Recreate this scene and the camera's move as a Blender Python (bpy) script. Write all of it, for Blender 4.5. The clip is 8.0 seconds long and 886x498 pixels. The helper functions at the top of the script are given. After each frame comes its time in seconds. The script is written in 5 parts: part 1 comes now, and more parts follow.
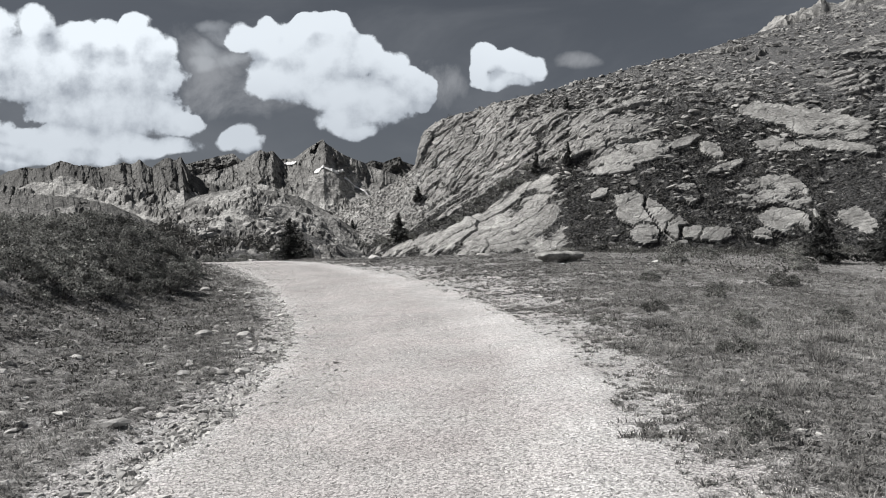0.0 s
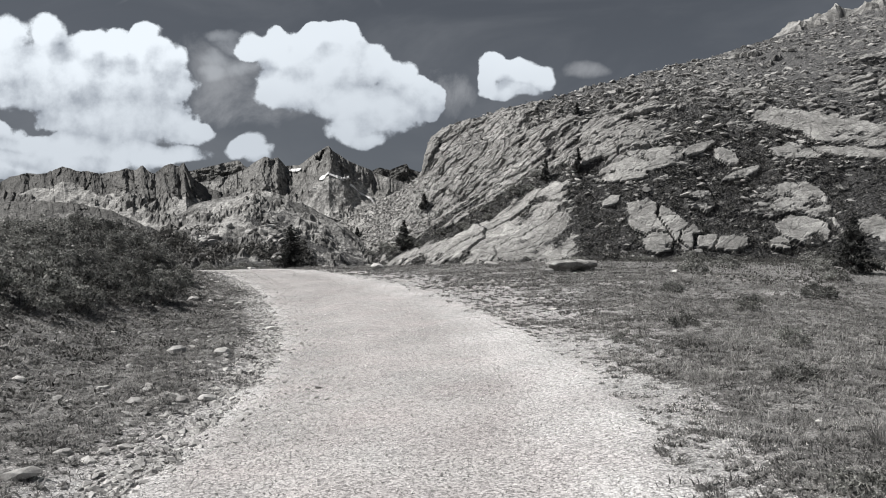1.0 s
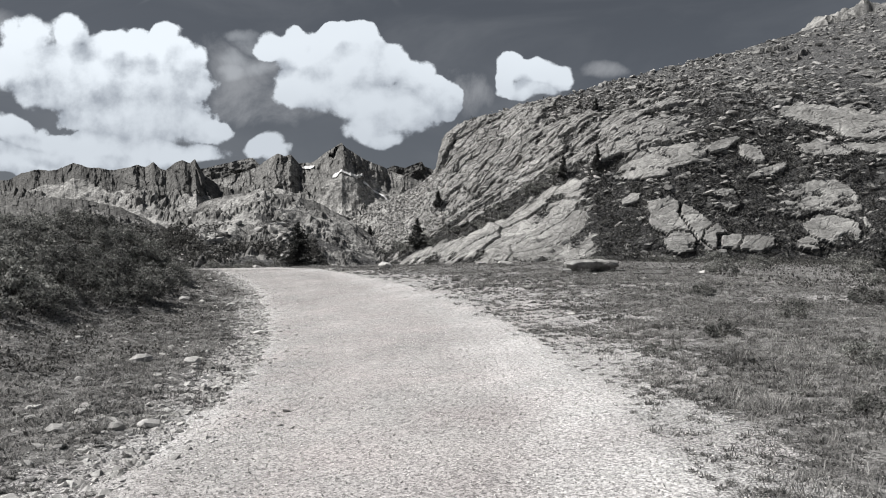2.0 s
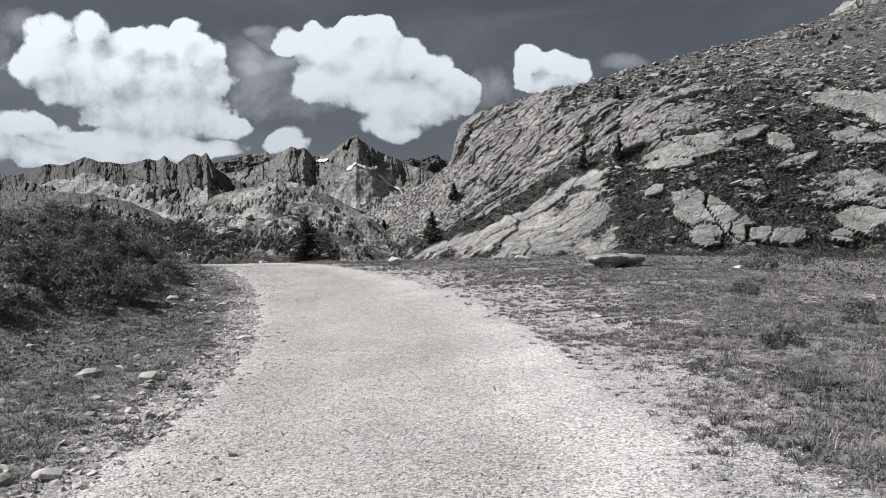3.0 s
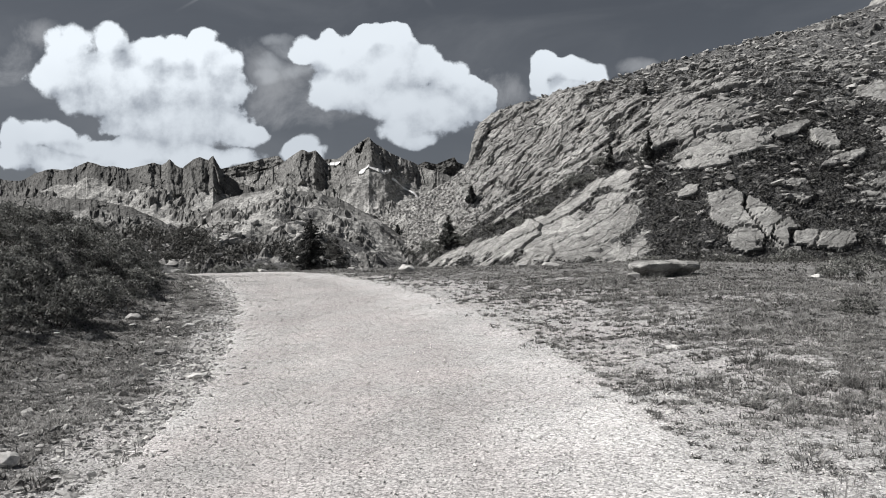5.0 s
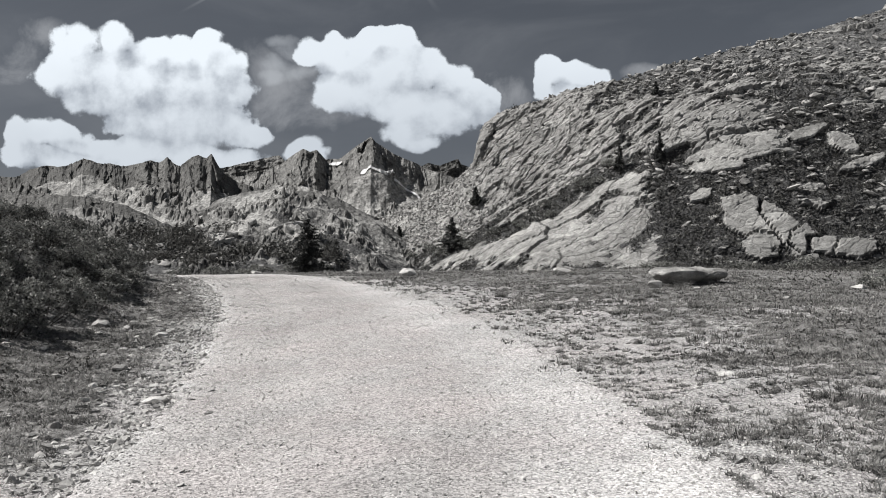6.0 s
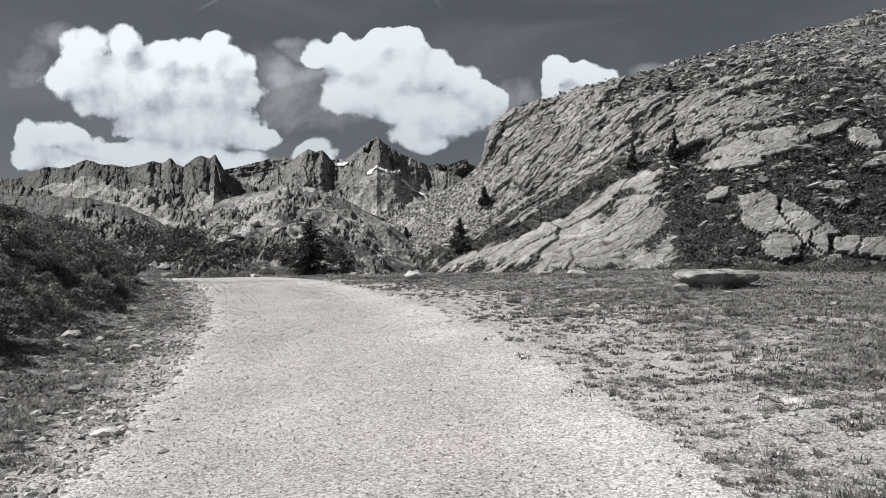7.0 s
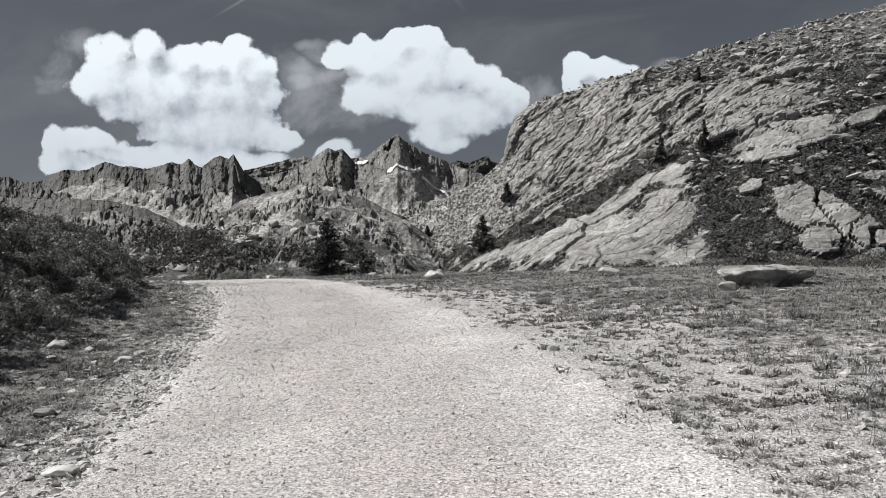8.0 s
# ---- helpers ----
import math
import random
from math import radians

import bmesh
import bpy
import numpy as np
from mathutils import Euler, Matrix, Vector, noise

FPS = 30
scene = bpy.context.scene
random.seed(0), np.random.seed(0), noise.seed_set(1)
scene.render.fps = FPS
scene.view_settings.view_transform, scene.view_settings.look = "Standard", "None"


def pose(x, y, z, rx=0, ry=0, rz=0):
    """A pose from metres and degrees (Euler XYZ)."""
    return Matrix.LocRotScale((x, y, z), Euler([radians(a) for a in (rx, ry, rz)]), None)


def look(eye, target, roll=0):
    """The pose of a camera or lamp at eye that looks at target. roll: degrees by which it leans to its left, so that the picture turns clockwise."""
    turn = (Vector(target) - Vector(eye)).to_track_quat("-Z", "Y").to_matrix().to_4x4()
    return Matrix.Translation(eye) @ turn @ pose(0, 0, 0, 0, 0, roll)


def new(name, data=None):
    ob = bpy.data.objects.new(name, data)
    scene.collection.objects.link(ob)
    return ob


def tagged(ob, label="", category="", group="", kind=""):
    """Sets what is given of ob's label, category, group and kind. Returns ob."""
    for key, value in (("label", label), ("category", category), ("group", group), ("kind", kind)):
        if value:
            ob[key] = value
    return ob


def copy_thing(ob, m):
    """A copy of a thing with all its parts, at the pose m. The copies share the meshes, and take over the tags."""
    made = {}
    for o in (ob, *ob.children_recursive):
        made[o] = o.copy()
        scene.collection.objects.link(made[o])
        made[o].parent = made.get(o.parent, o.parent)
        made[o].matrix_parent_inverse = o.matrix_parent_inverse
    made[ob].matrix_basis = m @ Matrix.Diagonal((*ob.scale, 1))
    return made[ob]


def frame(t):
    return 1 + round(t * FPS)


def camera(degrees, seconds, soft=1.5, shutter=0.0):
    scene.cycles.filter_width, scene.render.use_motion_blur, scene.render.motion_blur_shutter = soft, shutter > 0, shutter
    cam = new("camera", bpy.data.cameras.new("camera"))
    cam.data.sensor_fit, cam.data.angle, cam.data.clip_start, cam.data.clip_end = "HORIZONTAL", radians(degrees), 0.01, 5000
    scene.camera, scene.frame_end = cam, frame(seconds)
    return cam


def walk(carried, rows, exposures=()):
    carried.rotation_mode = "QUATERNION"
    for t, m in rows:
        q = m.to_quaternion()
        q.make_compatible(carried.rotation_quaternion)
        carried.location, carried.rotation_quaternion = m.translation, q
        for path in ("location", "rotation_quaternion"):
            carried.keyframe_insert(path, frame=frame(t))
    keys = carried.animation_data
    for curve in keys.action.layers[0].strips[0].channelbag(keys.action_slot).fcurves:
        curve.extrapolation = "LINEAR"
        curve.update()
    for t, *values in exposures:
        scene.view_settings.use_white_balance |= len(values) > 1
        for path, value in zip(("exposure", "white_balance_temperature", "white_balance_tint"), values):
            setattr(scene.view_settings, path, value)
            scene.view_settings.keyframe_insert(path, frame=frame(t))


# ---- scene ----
cam = camera(59.8, 8.0, soft=1.0)
PATH = [
    (0, (0.399, 0.069, 1.924), (0.282, 2.065, 1.851), -0.0),
    (0.5, (0.397, 0.798, 1.878), (0.274, 2.794, 1.819), -0.0),
    (1, (0.387, 1.569, 1.837), (0.25, 3.564, 1.787), 0.2),
    (1.5, (0.434, 2.326, 1.783), (0.276, 4.319, 1.737), 0.4),
    (3, (0.506, 4.896, 1.71), (0.278, 6.882, 1.643), 0.2),
    (3.5, (0.43, 5.724, 1.659), (0.178, 7.707, 1.592), -0.0),
    (4, (0.327, 6.57, 1.619), (0.06, 8.551, 1.56), -0.2),
    (4.5, (0.214, 7.393, 1.622), (-0.056, 9.374, 1.568), -0.3),
    (6, (-0.181, 9.79, 1.571), (-0.457, 11.77, 1.528), 0.6),
    (6.5, (-0.301, 10.486, 1.561), (-0.581, 12.466, 1.522), 0.6),
    (7, (-0.35, 11.132, 1.547), (-0.647, 13.109, 1.507), 0.4),
    (7.5, (-0.416, 11.763, 1.505), (-0.739, 13.737, 1.468), -0.0),
    (8, (-0.547, 12.384, 1.497), (-0.901, 14.352, 1.454), -0.3),
]
walk(cam, [(t, look(eye, target, roll)) for t, eye, target, roll in PATH])

# ---- sky, sun, exposure ----
scene.view_settings.exposure = 0.22
SUN_DIR = Vector((-0.66, -0.02, 0.75)).normalized()
SUN_ELEV = math.asin(SUN_DIR.z)
SUN_ROT = math.atan2(SUN_DIR.x, SUN_DIR.y)

# puffs of the three cumulus clouds: x and z of their direction for y = 1, half width, half height
CLOUD_ONE = [(-0.605, 0.267, 0.026, 0.022), (-0.662, 0.257, 0.037, 0.029), (-0.556, 0.252, 0.037, 0.026), (-0.511, 0.242, 0.033, 0.026), (-0.465, 0.250, 0.024, 0.022), (-0.448, 0.222, 0.032, 0.032), (-0.437, 0.191, 0.024, 0.025), (-0.594, 0.211, 0.110, 0.047), (-0.507, 0.195, 0.081, 0.047), (-0.670, 0.210, 0.048, 0.034), (-0.536, 0.157, 0.084, 0.032), (-0.475, 0.144, 0.077, 0.029), (-0.405, 0.134, 0.031, 0.016), (-0.693, 0.129, 0.043, 0.019), (-0.726, 0.120, 0.029, 0.021), (-0.663, 0.116, 0.034, 0.013), (-0.562, 0.110, 0.081, 0.025), (-0.742, 0.095, 0.031, 0.019), (-0.672, 0.091, 0.073, 0.018), (-0.596, 0.088, 0.117, 0.015), (-0.464, 0.103, 0.081, 0.016)]
CLOUD_TWO = [(-0.285, 0.260, 0.019, 0.016), (-0.317, 0.249, 0.026, 0.019), (-0.242, 0.257, 0.022, 0.016), (-0.203, 0.248, 0.031, 0.021), (-0.264, 0.236, 0.044, 0.029), (-0.212, 0.215, 0.059, 0.037), (-0.165, 0.213, 0.037, 0.032), (-0.135, 0.198, 0.028, 0.029), (-0.113, 0.172, 0.032, 0.028), (-0.093, 0.156, 0.021, 0.019), (-0.242, 0.187, 0.066, 0.031), (-0.272, 0.172, 0.035, 0.021), (-0.196, 0.164, 0.066, 0.029), (-0.143, 0.145, 0.048, 0.026), (-0.191, 0.128, 0.031, 0.016), (-0.169, 0.116, 0.023, 0.010)]
CLOUD_SMALL = [(-0.003, 0.211, 0.016, 0.013), (0.024, 0.201, 0.035, 0.015), (0.051, 0.199, 0.019, 0.013), (-0.007, 0.194, 0.015, 0.016), (0.017, 0.183, 0.037, 0.010), (-0.331, 0.113, 0.021, 0.013), (-0.316, 0.104, 0.016, 0.008)]
WING = [(-0.360, 0.261, 0.022, 0.009), (-0.346, 0.252, 0.025, 0.011), (-0.366, 0.230, 0.025, 0.012), (-0.374, 0.215, 0.019, 0.011), (-0.335, 0.219, 0.029, 0.013)]
VEIL = [(0.107, 0.207, 0.025, 0.010), (-0.351, 0.205, 0.066, 0.051), (-0.304, 0.167, 0.095, 0.025), (-0.711, 0.271, 0.037, 0.022), (-0.747, 0.225, 0.032, 0.032), (-0.063, 0.175, 0.029, 0.029)]


class Net:
    """Short hand for building node trees."""

    def __init__(self, tree):
        self.tree = tree

    def put(self, kind):
        return self.tree.nodes.new(kind)

    def link(self, a, b):
        if isinstance(a, bpy.types.NodeSocket):
            self.tree.links.new(a, b)
        else:
            b.default_value = a

    def math(self, op, a, b=0.0, c=0.0, clamp=False):
        node = self.put("ShaderNodeMath")
        node.operation, node.use_clamp = op, clamp
        for value, socket in zip((a, b, c), node.inputs):
            self.link(value, socket)
        return node.outputs[0]

    def vec(self, op, a, b=(0, 0, 0), scale=None):
        node = self.put("ShaderNodeVectorMath")
        node.operation = op
        self.link(a, node.inputs[0])
        self.link(b, node.inputs[1])
        if scale is not None:
            self.link(scale, node.inputs["Scale"])
        return node.outputs["Value"] if op in ("DOT_PRODUCT", "LENGTH") else node.outputs["Vector"]

    def noise(self, v, scale, detail=4.0, rough=0.55, distort=0.0, colour=False):
        node = self.put("ShaderNodeTexNoise")
        self.link(v, node.inputs["Vector"])
        node.inputs["Scale"].default_value = scale
        node.inputs["Detail"].default_value = detail
        node.inputs["Roughness"].default_value = rough
        node.inputs["Distortion"].default_value = distort
        return node.outputs["Color" if colour else "Fac"]

    def voronoi(self, v, scale, feature="F1", out="Distance", rand=1.0):
        node = self.put("ShaderNodeTexVoronoi")
        node.feature = feature
        self.link(v, node.inputs["Vector"])
        node.inputs["Scale"].default_value = scale
        node.inputs["Randomness"].default_value = rand
        return node.outputs[out]

    def ramp(self, x, lo, hi, a=0.0, b=1.0, smooth=True):
        node = self.put("ShaderNodeMapRange")
        node.interpolation_type = "SMOOTHSTEP" if smooth else "LINEAR"
        for value, key in ((x, "Value"), (lo, "From Min"), (hi, "From Max"), (a, "To Min"), (b, "To Max")):
            self.link(value, node.inputs[key])
        return node.outputs["Result"]

    def mix(self, f, a, b, blend="MIX"):
        node = self.put("ShaderNodeMix")
        node.data_type, node.blend_type = "RGBA", blend
        self.link(f, node.inputs[0])
        for value, socket in ((a, node.inputs[6]), (b, node.inputs[7])):
            self.link((*value, 1.0) if isinstance(value, tuple) and len(value) == 3 else value, socket)
        return node.outputs[2]

    def grey(self, x):
        node = self.put("ShaderNodeCombineColor")
        for socket in node.inputs[:3]:
            self.link(x, socket)
        return node.outputs[0]

    def attr(self, name):
        node = self.put("ShaderNodeAttribute")
        node.attribute_name = name
        return node.outputs["Fac"]

    def split(self, v):
        node = self.put("ShaderNodeSeparateXYZ")
        self.link(v, node.inputs[0])
        return node.outputs

    def join(self, x, y, z=0.0):
        node = self.put("ShaderNodeCombineXYZ")
        for value, socket in zip((x, y, z), node.inputs):
            self.link(value, socket)
        return node.outputs[0]


def cloud_group():
    """Density of the clouds at a point of the sky plane."""
    tree = bpy.data.node_groups.new("cloud_density", "ShaderNodeTree")
    tree.interface.new_socket("plane", in_out="INPUT", socket_type="NodeSocketVector")
    tree.interface.new_socket("density", in_out="OUTPUT", socket_type="NodeSocketFloat")
    tree.interface.new_socket("veil", in_out="OUTPUT", socket_type="NodeSocketFloat")
    tree.interface.new_socket("wing", in_out="OUTPUT", socket_type="NodeSocketFloat")
    n = Net(tree)
    p0 = n.put("NodeGroupInput").outputs[0]
    wob = n.vec("SUBTRACT", n.noise(p0, 9.0, 3.0, 0.5, colour=True), (0.5, 0.5, 0.5))
    p = n.vec("ADD", p0, n.vec("SCALE", wob, scale=0.075))

    def puffs(where, rows):
        best = None
        for u, v, ru, rv in rows:
            d = n.vec("MULTIPLY", n.vec("SUBTRACT", where, (u, v, 0)), (1 / ru, 1 / rv, 0))
            f = n.math("SUBTRACT", 1.0, n.vec("DOT_PRODUCT", d, d))
            best = f if best is None else n.math("SMOOTH_MAX", best, f, 0.35)
        return best

    body = puffs(p, CLOUD_ONE + CLOUD_TWO + CLOUD_SMALL)
    lump = n.voronoi(n.vec("ADD", p0, n.vec("SCALE", wob, scale=0.03)), 26.0, feature="SMOOTH_F1")
    small = n.voronoi(n.vec("ADD", p0, n.vec("SCALE", wob, scale=0.03)), 62.0, feature="SMOOTH_F1")
    grain = n.noise(p0, 22.0, 9.0, 0.64)
    body = n.math("ADD", body, n.math("MULTIPLY_ADD", lump, -0.95, 0.66))
    body = n.math("ADD", body, n.math("MULTIPLY_ADD", small, -0.5, 0.25))
    body = n.math("ADD", body, n.math("MULTIPLY_ADD", grain, 2.6, -1.3))
    wing = n.math("ADD", n.math("ADD", puffs(p, WING), n.math("MULTIPLY_ADD", small, -0.6, 0.2)), n.math("MULTIPLY_ADD", grain, 3.6, -1.9))
    thin = n.math("ADD", n.math("MULTIPLY", puffs(p, VEIL), 0.8), n.math("MULTIPLY_ADD", n.noise(p0, 11.0, 9.0, 0.66, 0.4), 5.0, -2.7))
    out = n.put("NodeGroupOutput")
    n.link(body, out.inputs[0])
    n.link(thin, out.inputs[1])
    n.link(wing, out.inputs[2])
    return tree


def make_world():
    world = bpy.data.worlds.new("sky")
    scene.world = world
    world.use_nodes = True
    world.node_tree.nodes.clear()
    n = Net(world.node_tree)
    way = n.put("ShaderNodeTexCoord").outputs["Generated"]
    x, y, z = n.split(way)
    sky = n.put("ShaderNodeTexSky")
    sky.sky_type, sky.sun_disc, sky.altitude = "NISHITA", False, 2000.0
    sky.sun_elevation, sky.sun_rotation = SUN_ELEV, SUN_ROT
    drained = n.put("ShaderNodeHueSaturation")
    drained.inputs["Saturation"].default_value = 0.16
    n.link(sky.outputs[0], drained.inputs["Color"])
    clear = n.mix(1.0, drained.outputs[0], (0.060, 0.062, 0.066), "MULTIPLY")
    clear = n.mix(0.72, clear, (0.030, 0.039, 0.053))
    ahead = n.math("MAXIMUM", y, 0.02)
    plane = n.join(n.math("DIVIDE", x, ahead), n.math("DIVIDE", z, ahead), 0.0)
    group = cloud_group()

    def density(where):
        node = n.put("ShaderNodeGroup")
        node.node_tree = group
        n.link(where, node.inputs[0])
        return node.outputs

    here = density(plane)
    lit = density(n.vec("ADD", plane, (-0.018, 0.026, 0.0)))
    shade = n.math("SUBTRACT", here[0], lit[0])
    front = n.ramp(y, 0.02, 0.2)
    # high thin haze, streaks and two vapour trails
    su, sv, _ = n.split(plane)
    haze_at = n.vec("MULTIPLY", plane, (1.0, 2.6, 1.0))
    haze = n.ramp(n.noise(haze_at, 3.2, 6.0, 0.55, 0.6), 0.42, 0.75)
    east = n.math("MULTIPLY", n.ramp(su, -0.22, -0.02), n.ramp(su, 0.35, 0.10))
    veil = n.math("MULTIPLY", haze, n.math("MULTIPLY_ADD", east, 0.14, 0.16))
    trail = None
    for u0, v0, du, dv, wide, gain in ((-0.405, 0.346, -0.093, -0.045, 0.0035, 0.40), (-0.19, 0.345, 0.04, -0.055, 0.006, 0.16)):
        ln = math.hypot(du, dv)
        d = n.vec("SUBTRACT", plane, (u0, v0, 0))
        off = n.math("ABSOLUTE", n.vec("DOT_PRODUCT", d, (-dv / ln, du / ln, 0)))
        along = n.vec("DOT_PRODUCT", d, (du / ln, dv / ln, 0))
        one = n.math("MULTIPLY", n.ramp(off, wide, 0.0), n.math("MULTIPLY", n.ramp(along, ln * 1.15, ln * 0.5), n.ramp(along, -0.25, -0.1)))
        one = n.math("MULTIPLY", one, gain)
        trail = one if trail is None else n.math("MAXIMUM", trail, one)
    veil = n.math("MAXIMUM", n.math("MAXIMUM", veil, trail), n.math("MULTIPLY", n.ramp(here[1], -0.9, 1.4), 0.8))
    veil = n.math("MULTIPLY", veil, front, clamp=True)
    clear = n.mix(veil, clear, (0.34, 0.355, 0.38))
    edge = n.ramp(n.noise(plane, 5.0, 3.0), 0.4, 0.65, 0.18, 0.60)
    clear = n.mix(n.math("MULTIPLY", n.math("MULTIPLY", n.ramp(here[2], -1.0, 1.3), 0.38), front), clear, (0.60, 0.635, 0.68))
    thick = n.math("MULTIPLY", n.ramp(here[0], -0.12, edge), front)
    bright = n.ramp(n.math("ADD", n.math("MULTIPLY", shade, 0.22), n.math("MULTIPLY", n.noise(plane, 4.5, 5.0, 0.5), 0.6)), -0.12, 0.46)
    low = n.ramp(n.math("ADD", sv, n.math("MULTIPLY_ADD", n.noise(plane, 6.0, 3.0), 0.12, -0.06)), 0.11, 0.25)
    west = n.ramp(su, -0.42, -0.34, 1.0, 0.86)
    bright = n.math("MULTIPLY", n.math("MULTIPLY", bright, west), n.math("MULTIPLY_ADD", low, 0.40, 0.60), clamp=True)
    cloud = n.mix(bright, (0.30, 0.335, 0.39), (0.87, 0.935, 1.0))
    colour = n.mix(thick, clear, cloud)
    back = n.put("ShaderNodeBackground")
    n.link(colour, back.inputs["Color"])
    back.inputs["Strength"].default_value = 0.87
    n.link(back.outputs[0], n.put("ShaderNodeOutputWorld").inputs[0])
    world.cycles.sampling_method = "MANUAL"
    world.cycles.sample_map_resolution = 512


make_world()
sun = new("sun", bpy.data.lights.new("sun", "SUN"))
sun.data.energy, sun.data.angle, sun.data.color = 5.0, radians(0.55), (1.0, 0.975, 0.95)
sun.matrix_world = look(SUN_DIR * 200, (0, 0, 0))


# ---- noise on arrays ----
def hashed(ix, iy, seed):
    h = (ix.astype(np.int64) * 374761393 + iy.astype(np.int64) * 668265263 + seed * 974634777) & 0xFFFFFFFF
    h = ((h ^ (h >> 13)) * 1274126177) & 0xFFFFFFFF
    h = ((h ^ (h >> 16)) * 2246822519) & 0xFFFFFFFF
    return ((h ^ (h >> 15)) & 0xFFFFFF) / float(0x1000000)


def smooth01(t):
    t = np.clip(t, 0.0, 1.0)
    return t * t * (3 - 2 * t)


def step01(lo, hi, x):
    return smooth01((x - lo) / (hi - lo))


def vnoise(x, y, seed=0):
    """Value noise between -1 and 1."""
    ix, iy = np.floor(x), np.floor(y)
    fx, fy = x - ix, y - iy
    fx, fy = fx * fx * fx * (fx * (fx * 6 - 15) + 10), fy * fy * fy * (fy * (fy * 6 - 15) + 10)
    a, b = hashed(ix, iy, seed), hashed(ix + 1, iy, seed)
    c, d = hashed(ix, iy + 1, seed), hashed(ix + 1, iy + 1, seed)
    return 2 * (a + (b - a) * fx + (c - a) * fy + (a - b - c + d) * fx * fy) - 1


def fbm(x, y, octaves=4, seed=0, gain=0.5, ridged=False):
    total, amp, norm = 0.0, 1.0, 0.0
    for i in range(octaves):
        v = vnoise(x, y, seed + i * 17)
        total = total + amp * ((1 - 2 * np.abs(v)) if ridged else v)
        norm += amp
        amp *= gain
        x, y = x * 2.03 + 11.7, y * 2.03 - 5.3
    return total / norm


def cells(x, y, seed=0):
    """Cellular noise: distance to the border, two random numbers of the cell, offset from its centre."""
    ix, iy = np.floor(x), np.floor(y)
    f1 = np.full(x.shape, 9.0)
    f2 = np.full(x.shape, 9.0)
    ra, rb, dx, dy = (np.zeros(x.shape) for _ in range(4))
    for i in (-1, 0, 1):
        for j in (-1, 0, 1):
            cx, cy = ix + i, iy + j
            px, py = cx + hashed(cx, cy, seed), cy + hashed(cx, cy, seed + 1)
            ex, ey = x - px, y - py
            d = np.sqrt(ex * ex + ey * ey)
            near = d < f1
            f2 = np.where(near, f1, np.minimum(f2, d))
            ra = np.where(near, hashed(cx, cy, seed + 2), ra)
            rb = np.where(near, hashed(cx, cy, seed + 3), rb)
            dx, dy = np.where(near, ex, dx), np.where(near, ey, dy)
            f1 = np.where(near, d, f1)
    return f2 - f1, ra, rb, dx, dy


# ---- mesh helpers ----
def mesh_from(name, verts, faces, attrs=None, smooth=False):
    """A mesh from arrays; faces is an array of triangles or quads, or a list of such arrays."""
    me = bpy.data.meshes.new(name)
    faces = faces if isinstance(faces, list) else [faces]
    verts = np.asarray(verts, dtype=np.float32)
    sizes = np.concatenate([np.full(len(f), f.shape[1], dtype=np.int32) for f in faces])
    flat = np.concatenate([f.ravel() for f in faces]).astype(np.int32)
    me.vertices.add(len(verts))
    me.vertices.foreach_set("co", verts.ravel())
    me.loops.add(len(flat))
    me.loops.foreach_set("vertex_index", flat)
    me.polygons.add(len(sizes))
    me.polygons.foreach_set("loop_start", np.concatenate(([0], np.cumsum(sizes)[:-1])).astype(np.int32))
    me.polygons.foreach_set("use_smooth", np.full(len(sizes), smooth))
    for key, values in (attrs or {}).items():
        me.attributes.new(key, "FLOAT", "POINT").data.foreach_set("value", np.asarray(values, dtype=np.float32).ravel())
    me.update(calc_edges=True)
    return me


def grid_faces(rows, cols):
    i = np.arange(rows * cols).reshape(rows, cols)
    return np.stack([i[:-1, :-1], i[:-1, 1:], i[1:, 1:], i[1:, :-1]], -1).reshape(-1, 4)


def thing(name, label, category, at=(0, 0, 0), group="", kind=""):
    ob = new(name)
    ob.location = at
    return tagged(ob, label, category, group, kind)


def part(name, data, material, parent=None, label=""):
    """Links a mesh (or bmesh) as one object, under a thing or part when given."""
    if isinstance(data, bmesh.types.BMesh):
        me = bpy.data.meshes.new(name)
        data.to_mesh(me)
        data.free()
        data = me
    if material and not data.materials:
        data.materials.append(material)
    ob = new(name, data)
    if parent is not None:
        ob.parent = parent
    if label:
        tagged(ob, label)
    return ob


# ---- materials ----
def material(name, rough=0.9):
    mat = bpy.data.materials.new(name)
    mat.use_nodes = True
    n = Net(mat.node_tree)
    bsdf = mat.node_tree.nodes["Principled BSDF"]
    bsdf.inputs["Roughness"].default_value = rough
    bsdf.inputs["Specular IOR Level"].default_value = 0.25
    pos = n.put("ShaderNodeNewGeometry").outputs["Position"]
    return mat, n, bsdf.inputs, pos


def relief(n, sockets, height, strength, distance):
    bump = n.put("ShaderNodeBump")
    bump.inputs["Strength"].default_value = strength
    bump.inputs["Distance"].default_value = distance
    n.link(height, bump.inputs["Height"])
    n.link(bump.outputs[0], sockets["Normal"])


